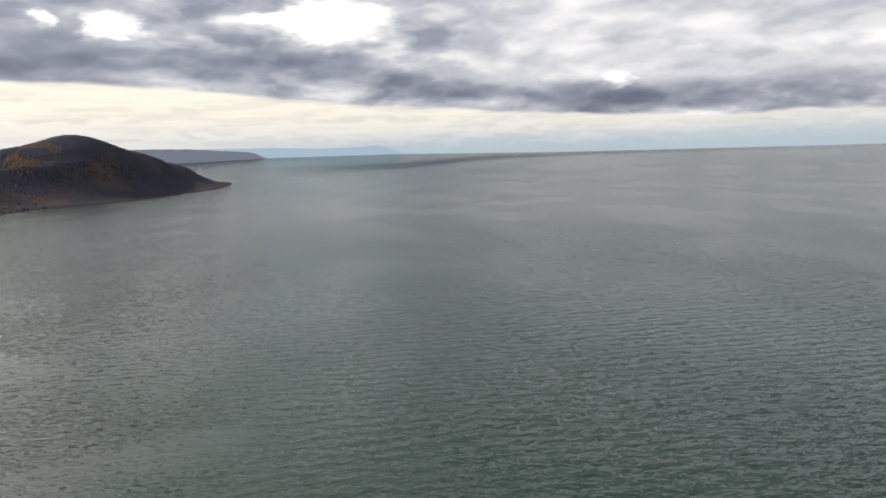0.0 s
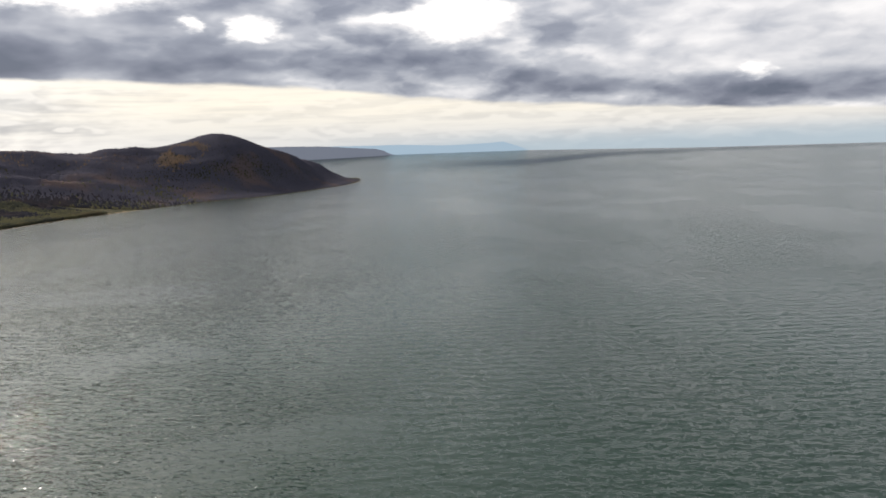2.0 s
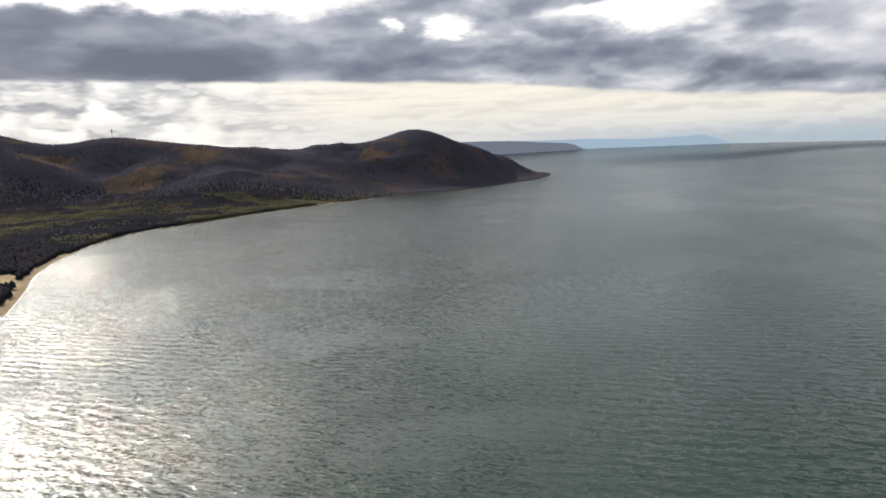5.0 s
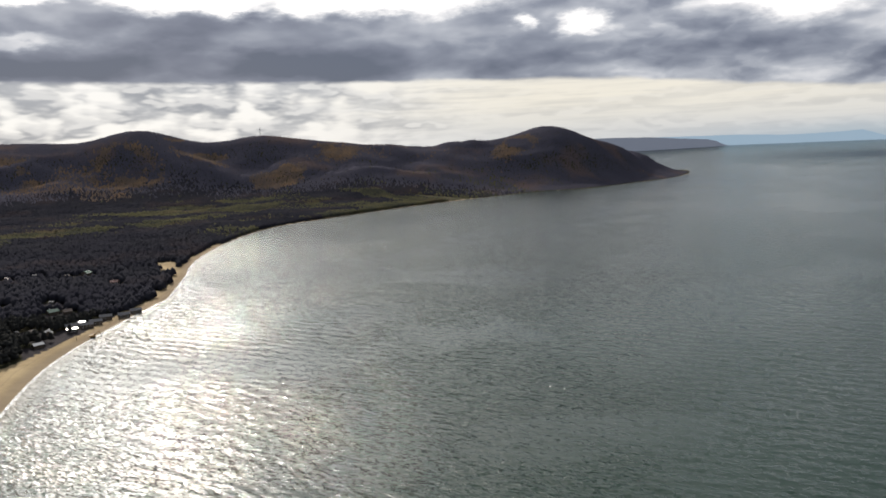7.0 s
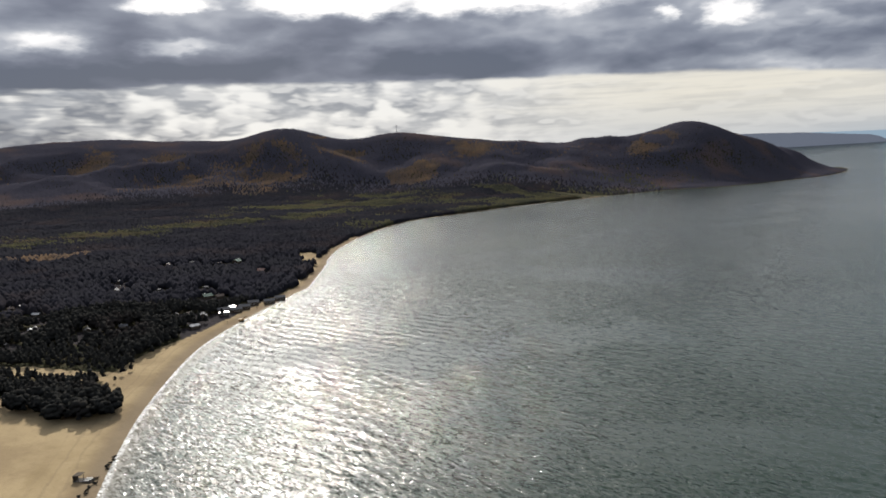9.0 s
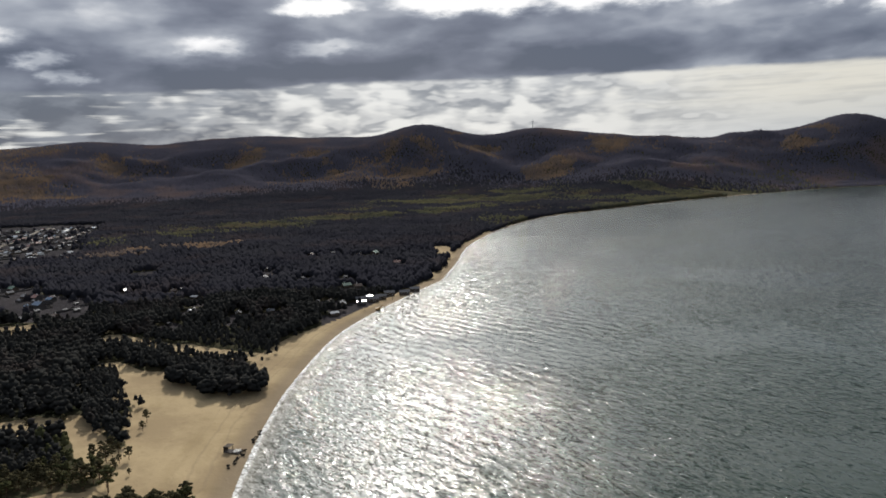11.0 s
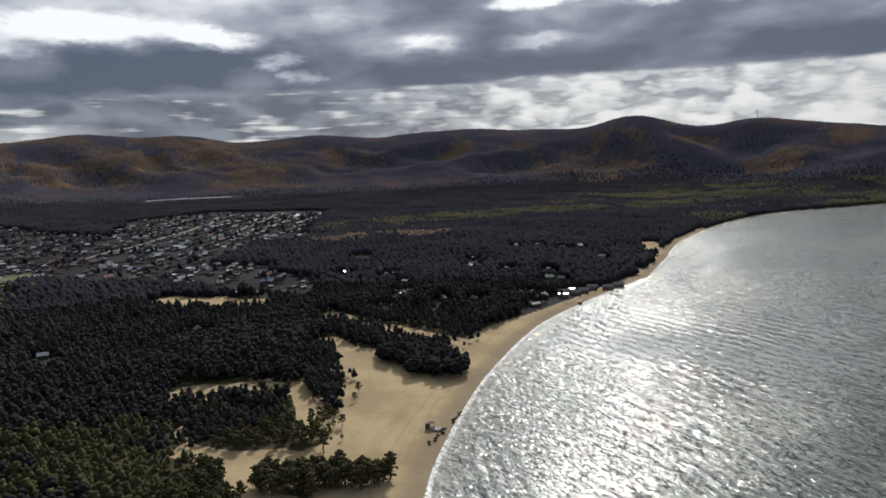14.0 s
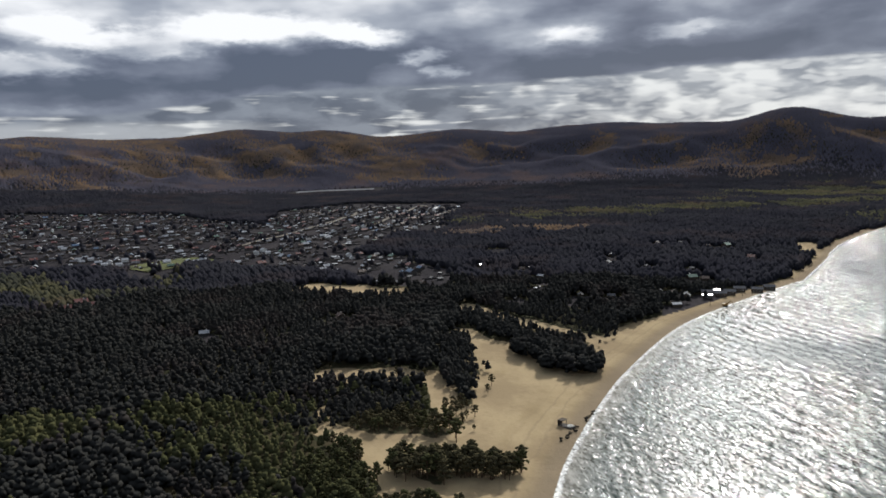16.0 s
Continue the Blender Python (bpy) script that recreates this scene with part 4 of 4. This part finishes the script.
    spread("hill_larch_wood", HILL_T, x[l], y[l], z[l], size[l], M["larch"], "orange larch patches for autumn and sunlit parts of the hill sides")
    spread("hill_birch_wood", HILL_T, x[b], y[b], z[b], size[b], M["birch"], "autumn and sunlit birches at the foot of the hills")
    return singles


SINGLES = build_forest()


# ---- things: helpers ----
def part(name, bm, material, parent, label=""):
    """One mesh object from a bmesh under a thing or a part; the bmesh is freed."""
    me = bpy.data.meshes.new(name)
    bm.normal_update()
    bm.to_mesh(me)
    bm.free()
    me.materials.append(material)
    ob = new(name, me)
    ob.parent = parent
    if label:
        tagged(ob, label)
    return ob


def box(bm, x, y, z, sx, sy, sz, turn=0.0, bevel=0.0):
    """A box that stands on z, about x and y."""
    m = pose(x, y, z + sz / 2, 0, 0, turn) @ Matrix.Diagonal((sx, sy, sz, 1))
    made = bmesh.ops.create_cube(bm, size=1.0, matrix=m)["verts"]
    if bevel:
        edges = list({e for v in made for e in v.link_edges})
        bmesh.ops.bevel(bm, geom=edges, offset=bevel, segments=1, affect="EDGES")
    return bm


def tube(bm, a, b, r0, r1, sides=6):
    """A tapered round bar from a to b."""
    a, b = Vector(a), Vector(b)
    d = b - a
    m = Matrix.Translation((a + b) / 2) @ d.to_track_quat("Z", "Y").to_matrix().to_4x4()
    bmesh.ops.create_cone(bm, cap_ends=True, segments=sides, radius1=r0, radius2=r1, depth=d.length, matrix=m)
    return bm


def land(x, y):
    return float(height(np.array([float(x)]), np.array([float(y)]))[0])


def thing(name, m, label, category, group=""):
    ob = new(name)
    ob.empty_display_size = 0.5
    ob.matrix_basis = m
    return tagged(ob, label, category, group)


# ---- pines round the dunes ----
def make_pine(seed, needles, label):
    """A dune pine one metre high to be scaled: bent tapered trunk, limbs and a crown of many small clumps."""
    r = random.Random(seed)
    tree = thing("pine_tree", pose(0, 0, 0), label, "tree", "pines round the dunes")
    lean, kind = r.uniform(-0.05, 0.05), r.random()
    spine = [Vector((lean * t * t + 0.015 * math.sin(4 * t + seed), 0.02 * math.sin(3 * t + 2 * seed), t)) for t in (0, 0.2, 0.4, 0.6, 0.8, 0.95)]
    bm = bmesh.new()
    for i in range(5):
        tube(bm, spine[i], spine[i + 1], 0.024 * (1 - i * 0.17), 0.024 * (1 - (i + 1) * 0.17), 6)
    tips = []
    limbs = 16
    base = 0.24 if kind < 0.5 else 0.38
    for k in range(limbs):
        h = base + (0.97 - base) * k / (limbs - 1)
        i = min(4, int(h * 5))
        p = spine[i].lerp(spine[i + 1], min(1, h * 5 - i))
        a = k * 2.4 + r.uniform(-0.5, 0.5)
        u = (h - base) / (1 - base)
        reach = (0.23 * (1 - 0.75 * u) if kind < 0.5 else 0.26 * math.sin(min(1.0, u * 0.8 + 0.30) * math.pi) ** 0.7 * 0.95) * r.uniform(0.7, 1.2)
        q = p + Vector((math.cos(a) * reach, math.sin(a) * reach, reach * r.uniform(0.1, 0.45)))
        tube(bm, p, q, 0.008, 0.003, 4)
        tips.append((p, q, reach))
    part("trunk", bm, M["bark"], tree, "reddish brown bent pine trunk with limbs")
    bm = bmesh.new()
    for p, q, reach in tips:
        for t in (0.5, 0.95):
            for _ in range(2):
                c = p.lerp(q, t) + Vector((r.gauss(0, 0.030), r.gauss(0, 0.030), r.gauss(0.012, 0.022)))
                w = r.uniform(0.045, 0.082)
                m = pose(*c, r.uniform(0, 40), r.uniform(0, 40), r.uniform(0, 360)) @ Matrix.Diagonal((w, w * r.uniform(0.7, 1.2), w * r.uniform(0.55, 0.85), 1))
                vs = bmesh.ops.create_icosphere(bm, subdivisions=1, radius=1.0, matrix=m)["verts"]
                for v in vs:
                    v.co = c + (v.co - c) * r.uniform(0.55, 1.35)
    crown = part("crown", bm, needles, tree)
    crown.data.polygons.foreach_set("use_smooth", [True] * len(crown.data.polygons))
    return tree


def pines():
    kinds = [make_pine(k, M["dune"], "dark green dune pine with a ragged open crown") for k in range(6)]
    young = [make_pine(20 + k, M["young"], "light green young pine at the edge of the wood") for k in range(3)]
    r = random.Random(3)
    spots = list(SINGLES) + [(x, y, land(x, y) - 0.2, h, False) for x, y, h in
             ((-262, 45, 9.5), (-257, 43, 5.0), (-345, 49, 5.0), (-317, 29, 7.5), (-320, 32, 6.0), (-315, 37, 6.0), (-307, 30, 5.5), (-373, 7, 5.0), (-370, 21, 5.5), (-355, 53, 6.5), (-322, 25, 7.0), (-326, 29, 6.0), (-319, 24, 5.5), (-312, 26, 6.5), (-324, 35, 5.0), (-329, 33, 6.5), (-313, 33, 4.5), (-300, 34, 3.0))]
    for k in range(24):
        t, o = r.random(), r.uniform(-7, 7)
        x, y = -264 + 5 * t + o * 0.8, 3 + 34 * t - o * 0.1
        spots.append((x, y, land(x, y) - 0.2, r.uniform(6.5, 9.5), r.random() < 0.15))
    used = set()
    for x, y, z, h, light in spots:
        pool = young if light else kinds
        k = r.randrange(len(pool))
        w = h * r.uniform(0.95, 1.25)
        m = pose(x, y, z, 0, 0, r.uniform(0, 360))
        if pool[k].name in used:
            ob = copy_thing(pool[k], m)
        else:
            ob = pool[k]
            used.add(ob.name)
            ob.matrix_basis = m
        ob.scale = (w, w, h)


pines()


# ---- houses ----
def make_house(w, l, h, rise_, wall, roof, chimney, label, group="village houses", detail=False):
    """A small gabled house about its own middle."""
    house = thing("house", pose(0, 0, 0), label, "house", group)
    bm = box(bmesh.new(), 0, 0, -0.6, w, l, h + 0.6)
    for s in (-1, 1):
        vs = [bm.verts.new(p) for p in ((-w / 2, s * l / 2, h), (w / 2, s * l / 2, h), (0, s * l / 2, h + rise_))]
        bm.faces.new(vs if s < 0 else vs[::-1])
    part("wall", bm, wall, house)
    for s in (-1, 1):
        bm = bmesh.new()
        run = math.hypot(w / 2, rise_)
        over = 0.45
        a = math.degrees(math.atan2(rise_, w / 2))
        m = pose(s * (w / 4 + over * 0.4), 0, h + rise_ / 2 - over * 0.4 * rise_ / (w / 2) + 0.08, 0, s * a, 0) @ Matrix.Diagonal((run + over, l + 0.9, 0.10, 1))
        bmesh.ops.create_cube(bm, size=1.0, matrix=m)
        part("roof_slope", bm, roof, house)
    if chimney:
        bm = box(bmesh.new(), w * 0.15, l * 0.2, h + rise_ * 0.4, 0.6, 0.6, rise_ * 0.6 + 0.7)
        part("chimney", bm, M["white"], house, "whitewashed brick chimney")
    if detail:
        for s in (-1, 1):
            for k in (-0.28, 0.0, 0.28):
                win = part("window", box(bmesh.new(), s * (w / 2 + 0.02), k * l, 0.9, 0.08, 1.1, 1.2), M["white"], house, "white painted window frame")
                part("pane", box(bmesh.new(), s * (w / 2 + 0.07), k * l, 1.0, 0.03, 0.9, 1.0), M["glass"], win)
        part("door", box(bmesh.new(), w * 0.2, -l / 2 - 0.03, 0.0, 0.95, 0.08, 2.05), M["brown"], house, "brown boarded door")
    return house


def village():
    r = random.Random(11)
    kinds = [make_house(6.5, 8.5, 2.7, 2.0, M["log"], M["slate"], True, "log house with a grey slate gable roof"),
             make_house(7.5, 9.5, 3.0, 2.4, M["planks"], M["tin"], True, "plank house with a pale tin roof"),
             make_house(6.0, 7.0, 2.6, 1.9, M["log"], M["brown"], True, "weathered log house with a brown metal roof"),
             make_house(7.5, 9.5, 3.4, 2.4, M["planks"], M["red"], True, "grey plank house with a dull red metal roof"),
             make_house(7.0, 9.0, 2.8, 2.2, M["log"], M["green"], True, "log house with a green metal roof"),
             make_house(3.4, 5.0, 2.1, 0.9, M["planks"], M["slate"], False, "small grey plank shed beside a house"),
             make_house(7.0, 8.0, 3.0, 2.1, M["white"], M["tin"], False, "whitewashed house with a bright tin roof"),
             make_house(4.0, 6.5, 2.3, 1.1, M["log"], M["tin"], False, "log bath house with a pale tin roof"),
             make_house(7.0, 9.0, 2.8, 2.2, M["planks"], M["blue"], True, "plank house with a blue metal roof"),
             make_house(5.5, 7.5, 2.4, 0.55, M["planks"], M["zinc"], False, "low plank shed with a shallow shiny zinc roof")]
    weights = (24, 7, 16, 9, 4, 28, 6, 8, 3, 11)
    spots = []
    # streets run inland; plots lie along them
    ux, uy = Vector((-0.93, 0.36)), Vector((0.36, 0.93))
    for i in range(-58, 40):
        for j in range(-62, 86):
            if j % 4 == 3:
                continue
            p = Vector((-900, -60)) + ux * (i * 17 + r.uniform(-5, 5)) + uy * (j * 12.5 + r.uniform(-3, 3))
            az, d = (float(v) for v in polar(np.array(p.x), np.array(p.y)))
            if az > 115.5 or d > 1760:
                continue
            spots.append((p.x, p.y))
    xs, ys = np.array([s[0] for s in spots]), np.array([s[1] for s in spots])
    deep = within(xs, ys, VILLAGE)
    spots = [s for s, q in zip(spots, deep) if q > 9 and r.random() < 0.66]
    spots.sort(key=lambda q: math.hypot(q[0], q[1]))
    nearby, beyond = spots[:250], spots[250:]
    # scattered houses in the wood behind the beach
    # white and red buildings by the green
    fixed = [(-622, -228, 3), (-612, -215, 3), (-601, -232, 3), (-596, -212, 3), (-618, -206, 6), (-844, -277, 6), (-838, -260, 6), (-849, -246, 3), (-838, -210, 6), (-820, -219, 6), (-1019, -136, 3), (-1035, -419, 3), (-850, -86, 1), (-933, 20, 6), (-716, 58, 3), (-731, 48, 3)]
    used = set()

    def put_house(x, y, k, a):
        m = pose(x, y, land(x, y) + 0.1, 0, 0, a)
        if k in used:
            ob = copy_thing(kinds[k], m)
            f = r.uniform(0.62, 0.92)
            ob.scale = (f, f, f)
        else:
            kinds[k].matrix_basis = m
            used.add(k)
    for x, y, k in fixed:
        put_house(x, y, k, r.choice((21, 111)) + r.uniform(-8, 8))
    for x, y in LOOSE:
        put_house(x, y, r.choices(range(9), (10, 6, 8, 2, 2, 10, 5, 8, 1))[0], r.uniform(0, 180))
    for x, y in nearby:
        put_house(x, y, r.choices(range(10), weights)[0], r.choice((21, 111)) + r.uniform(-6, 6))
    # the farther houses of the village, too small to tell apart
    vs, fs, mats, slot, n = [], [], [], [], 0
    for x, y in beyond:
        k, a = r.choices(range(10), weights)[0], r.choice((21, 111)) + r.uniform(-6, 6)
        turn = pose(x, y, land(x, y) + 0.1, 0, 0, a) @ Matrix.Scale(r.uniform(0.6, 0.88), 4)
        for piece in kinds[k].children:
            me = piece.data
            mat = me.materials[0]
            if mat not in mats:
                mats.append(mat)
            vs += [turn @ v.co for v in me.vertices]
            fs += [[i + n for i in f.vertices] for f in me.polygons]
            slot += [mats.index(mat)] * len(me.polygons)
            n += len(me.vertices)
    me = bpy.data.meshes.new("village_beyond")
    me.from_pydata(vs, [], fs)
    for mat in mats:
        me.materials.append(mat)
    me.polygons.foreach_set("material_index", slot)
    tagged(new("village_beyond", me), "far rows of small wooden houses and sheds", "village", kind="stuff")
    # board fences along the plots
    bm_v, bm_f, n = [], [], 0
    cube = np.array([(a, b, c) for a in (-.5, .5) for b in (-.5, .5) for c in (0, 1)], float)
    faces = np.array([(0, 1, 3, 2), (4, 6, 7, 5), (0, 4, 5, 1), (2, 3, 7, 6), (1, 5, 7, 3), (0, 2, 6, 4)])
    fx = np.array([s[0] for s in spots]) + np.tile((9.0, -8.0), len(spots))[:len(spots)]
    fy = np.array([s[1] for s in spots]) + np.tile((-6.0, 7.0, 9.0), len(spots))[:len(spots)]
    fz = height(fx, fy)
    for x, y, z in zip(fx, fy, fz):
        a = radians(21 if r.random() < 0.6 else 111)
        ln = r.uniform(12, 24)
        v = cube * (ln, 0.12, r.uniform(1.3, 1.9))
        v = np.stack([x + v[:, 0] * math.cos(a + 1.57) - v[:, 1] * math.sin(a + 1.57), y + v[:, 0] * math.sin(a + 1.57) + v[:, 1] * math.cos(a + 1.57), z + v[:, 2] - 0.2], -1)
        bm_v.append(v)
        bm_f.append(faces + n)
        n += 8
    me = mesh_of("board_fences", np.concatenate(bm_v), np.concatenate(bm_f))
    me.materials.append(M["planks"])
    tagged(new("board_fences", me), "grey board fences between village plots", "fence", kind="stuff")


village()


# ---- village road, green and pale field: thin sheets laid on the land ----
def strip(name, pts, width, mat, label, category, lift=0.12):
    line = spline(pts, 14)
    d = np.gradient(line, axis=0)
    nrm = np.stack([-d[:, 1], d[:, 0]], -1) / np.linalg.norm(d, axis=1)[:, None]
    rows = np.stack([line + nrm * width * k for k in (-0.5, -0.17, 0.17, 0.5)], 1)
    z = height(rows[..., 0], rows[..., 1]) + lift
    v = np.concatenate([rows, z[..., None]], -1).reshape(-1, 3)
    idx = np.arange(len(line) * 4).reshape(-1, 4)
    q = np.stack([idx[:-1, :-1], idx[:-1, 1:], idx[1:, 1:], idx[1:, :-1]], -1).reshape(-1, 4)
    me = mesh_of(name, v, q)
    me.materials.append(mat)
    return tagged(new(name, me), label, category, kind="structure")


M["meadow"] = surface("mown_grass", plain((0.11, 0.125, 0.05), (0.15, 0.145, 0.06), 0.15), 0.95, 0.1)
M["straw"] = surface("pale_stubble", plain((0.19, 0.19, 0.205), (0.13, 0.13, 0.14), 0.02), 0.95, 0.1)
strip("road_main", [(-960, -150), (-1047, -116), (-1197, -58), (-1330, -12), (-1460, 20)], 8, M["dirt"], "pale dirt road through the village", "road", 1.3)
strip("road_side", [(-1170, 10), (-1251, 54), (-1497, 127), (-1580, 160)], 7, M["dirt"], "pale dirt side road among houses", "road", 1.3)
strip("meadow", [(-800, -236), (-830, -208), (-868, -180)], 52, M["meadow"], "light green mown meadow by the houses", "meadow", 1.0)
strip("field", [(-2155, -145), (-2174, -25), (-2166, 80)], 32, M["straw"], "pale stubble field at the foot of the hills", "field", 1.6)


# ---- buildings on the beach ----
def beach_row():
    white = make_house(5.0, 7.0, 2.8, 0.6, M["planks"], M["zinc"], False, "long plank beach house with a bright white metal roof", "beach houses", True)
    grey = make_house(5.0, 8.5, 2.8, 1.5, M["log"], M["slate"], False, "log beach house with a grey roof", "beach houses", True)
    for ob, spots in ((white, ((-533, 261, 62), (-549, 276, 60))), (grey, ((-538, 275, 55), (-543, 285, 62), (-553, 299, 66), (-549, 312, 66), (-556, 327, 68), (-543, 266, 70)))):
        for i, (x, y, a) in enumerate(spots):
            m = pose(x, y, land(x, y) + 0.15, 0, 0, a - 90)
            if i == 0:
                ob.matrix_basis = m
            else:
                copy_thing(ob, m)


beach_row()


def pavilion(x, y, a):
    """An open beach shelter: deck, posts, roof, benches."""
    z = land(x, y)
    hut = thing("beach_pavilion", pose(x, y, z, 0, 0, a), "open wooden beach pavilion with a dark roof and white benches", "pavilion")
    for k in range(9):
        part("deck_plank", box(bmesh.new(), -3.2 + k * 0.8, 0, 0.25, 0.76, 3.6, 0.08), M["planks"], hut)
    for px in (-3.3, -1.1, 1.1, 3.3):
        for py in (-1.6, 1.6):
            part("post", box(bmesh.new(), px, py, -0.6, 0.16, 0.16, 3.2 if px < 1 else 1.7), M["log"], hut)
    part("roof", box(bmesh.new(), -1.9, 0, 2.6, 3.0, 3.6, 0.14, 0, 0.03), M["log"], hut, "flat dark board roof")
    part("back_wall", box(bmesh.new(), -3.3, 0, 0.3, 0.1, 3.2, 2.3), M["log"], hut)
    for k in (-1.0, 0.2, 1.3):
        bench = part("bench", box(bmesh.new(), 1.7, k, 0.7, 2.6, 0.45, 0.07), M["white"], hut, "white painted bench")
        for px in (0.7, 2.7):
            part("leg", box(bmesh.new(), px, k, 0.33, 0.08, 0.4, 0.37), M["white"], bench)
    return hut


pavilion(-300, 74, 38)


def shrub(x, y, size, seed):
    r = random.Random(seed)
    ob = thing("beach_shrub", pose(x, y, land(x, y), 0, 0, r.uniform(0, 360)), "low dark shrub growing on the bare beach", "shrub", "shrubs on the beach")
    bm = bmesh.new()
    for k in range(5):
        a = r.uniform(0, 6.28)
        tube(bm, (0, 0, -0.1), (math.cos(a) * size * 0.4, math.sin(a) * size * 0.4, size * 0.5), 0.05, 0.02, 4)
    part("stems", bm, M["bark"], ob)
    bm = bmesh.new()
    for k in range(12):
        c = Vector((r.gauss(0, size * 0.32), r.gauss(0, size * 0.32), size * r.uniform(0.15, 0.6)))
        m = Matrix.Translation(c) @ Matrix.Diagonal((size * 0.24, size * 0.24, size * 0.18, 1))
        for v in bmesh.ops.create_icosphere(bm, subdivisions=1, radius=1.0, matrix=m)["verts"]:
            v.co = c + (v.co - c) * r.uniform(0.6, 1.4)
    part("foliage", bm, M["pine"], ob)


for i in range(9):
    t = i / 8
    shrub(-285 - 13 * t + random.Random(i).uniform(-0.8, 0.8), 67 + 11 * t + random.Random(i + 50).uniform(-0.6, 0.6), 0.9 + 0.5 * random.Random(i + 9).random(), i)
for i in range(7):
    t = i / 6
    shrub(-305 - 11 * t + random.Random(i + 20).uniform(-0.8, 0.8), 84 + 8 * t + random.Random(i + 70).uniform(-0.5, 0.5), 0.9 + 0.5 * random.Random(i + 33).random(), 40 + i)


def excavator(x, y, a):
    """A small tracked digger at the water's edge."""
    z = land(x, y)
    ob = thing("excavator", pose(x, y, z, 0, 0, a), "yellow-brown tracked excavator standing at the water's edge", "excavator")
    for s in (-1, 1):
        bm = box(bmesh.new(), 0, s * 1.1, 0.0, 3.6, 0.6, 0.85, 0, 0.25)
        part("track", bm, M["rubber"], ob, "black steel track")
    part("turntable", tube(bmesh.new(), (0, 0, 0.8), (0, 0, 1.1), 1.0, 1.0, 14), M["rubber"], ob)
    part("body", box(bmesh.new(), -0.8, 0, 1.05, 3.2, 2.5, 1.3, 0, 0.12), M["rust"], ob)
    cab = part("cab", box(bmesh.new(), 0.7, 0.75, 1.1, 1.6, 1.0, 1.75, 0, 0.08), M["rust"], ob)
    part("pane", box(bmesh.new(), 1.48, 0.75, 1.8, 0.06, 0.8, 0.9), M["glass"], cab)
    part("boom", tube(tube(bmesh.new(), (0.9, -0.3, 1.7), (3.2, -0.3, 4.3), 0.28, 0.24, 4), (3.2, -0.3, 4.3), (4.6, -0.3, 3.9), 0.24, 0.2, 4), M["rust"], ob)
    part("stick", tube(bmesh.new(), (4.5, -0.3, 4.0), (5.4, -0.3, 1.5), 0.2, 0.15, 4), M["rust"], ob)
    part("bucket", box(bmesh.new(), 5.3, -0.3, 0.6, 0.9, 1.0, 0.9, 0, 0.15), M["steel"], ob, "worn steel bucket")


excavator(-506, 261, 60)


def post(x, y, h):
    ob = thing("wooden_post", pose(x, y, land(x, y) - 0.3), "bare wooden post on the beach", "post", "posts on the beach")
    part("shaft", tube(bmesh.new(), (0, 0, 0), (0, 0, h), 0.14, 0.11, 7), M["log"], ob)
    part("crossbar", box(bmesh.new(), 0, 0, h * 0.85, 1.2, 0.12, 0.14), M["log"], ob)


post(-508, 250, 5.0)
post(-536, 292, 4.0)
post(-539, 302, 4.0)


# ---- mast on the hill ----
def mast():
    x, y = EYE[0] - math.sin(radians(48.2)) * 2590, EYE[1] + math.cos(radians(48.2)) * 2590
    z = land(x, y)
    ob = thing("radio_mast", pose(x, y, z), "thin steel lattice mast on a wooded hill top", "mast")
    legs = [(math.cos(a) * 2.4, math.sin(a) * 2.4) for a in (0.5, 2.6, 4.7)]
    for lx, ly in legs:
        part("leg", tube(bmesh.new(), (lx, ly, -1), (lx * 0.25, ly * 0.25, 32), 0.3, 0.22, 6), M["steel"], ob)
    for k in range(7):
        h, f = 3 + k * 4.2, 1 - (3 + k * 4.2) / 42
        for i in range(3):
            (ax, ay), (bx, by) = legs[i], legs[(i + 1) % 3]
            part("brace", tube(bmesh.new(), (ax * f, ay * f, h), (bx * (f - 0.1), by * (f - 0.1), h + 4.2), 0.12, 0.12, 4), M["steel"], ob)
    part("platform", tube(bmesh.new(), (0, 0, 27), (0, 0, 30), 2.2, 2.2, 10), M["steel"], ob, "round steel antenna platform")
    part("aerial", tube(bmesh.new(), (0, 0, 30), (0, 0, 38), 0.2, 0.08, 6), M["steel"], ob)


mast()
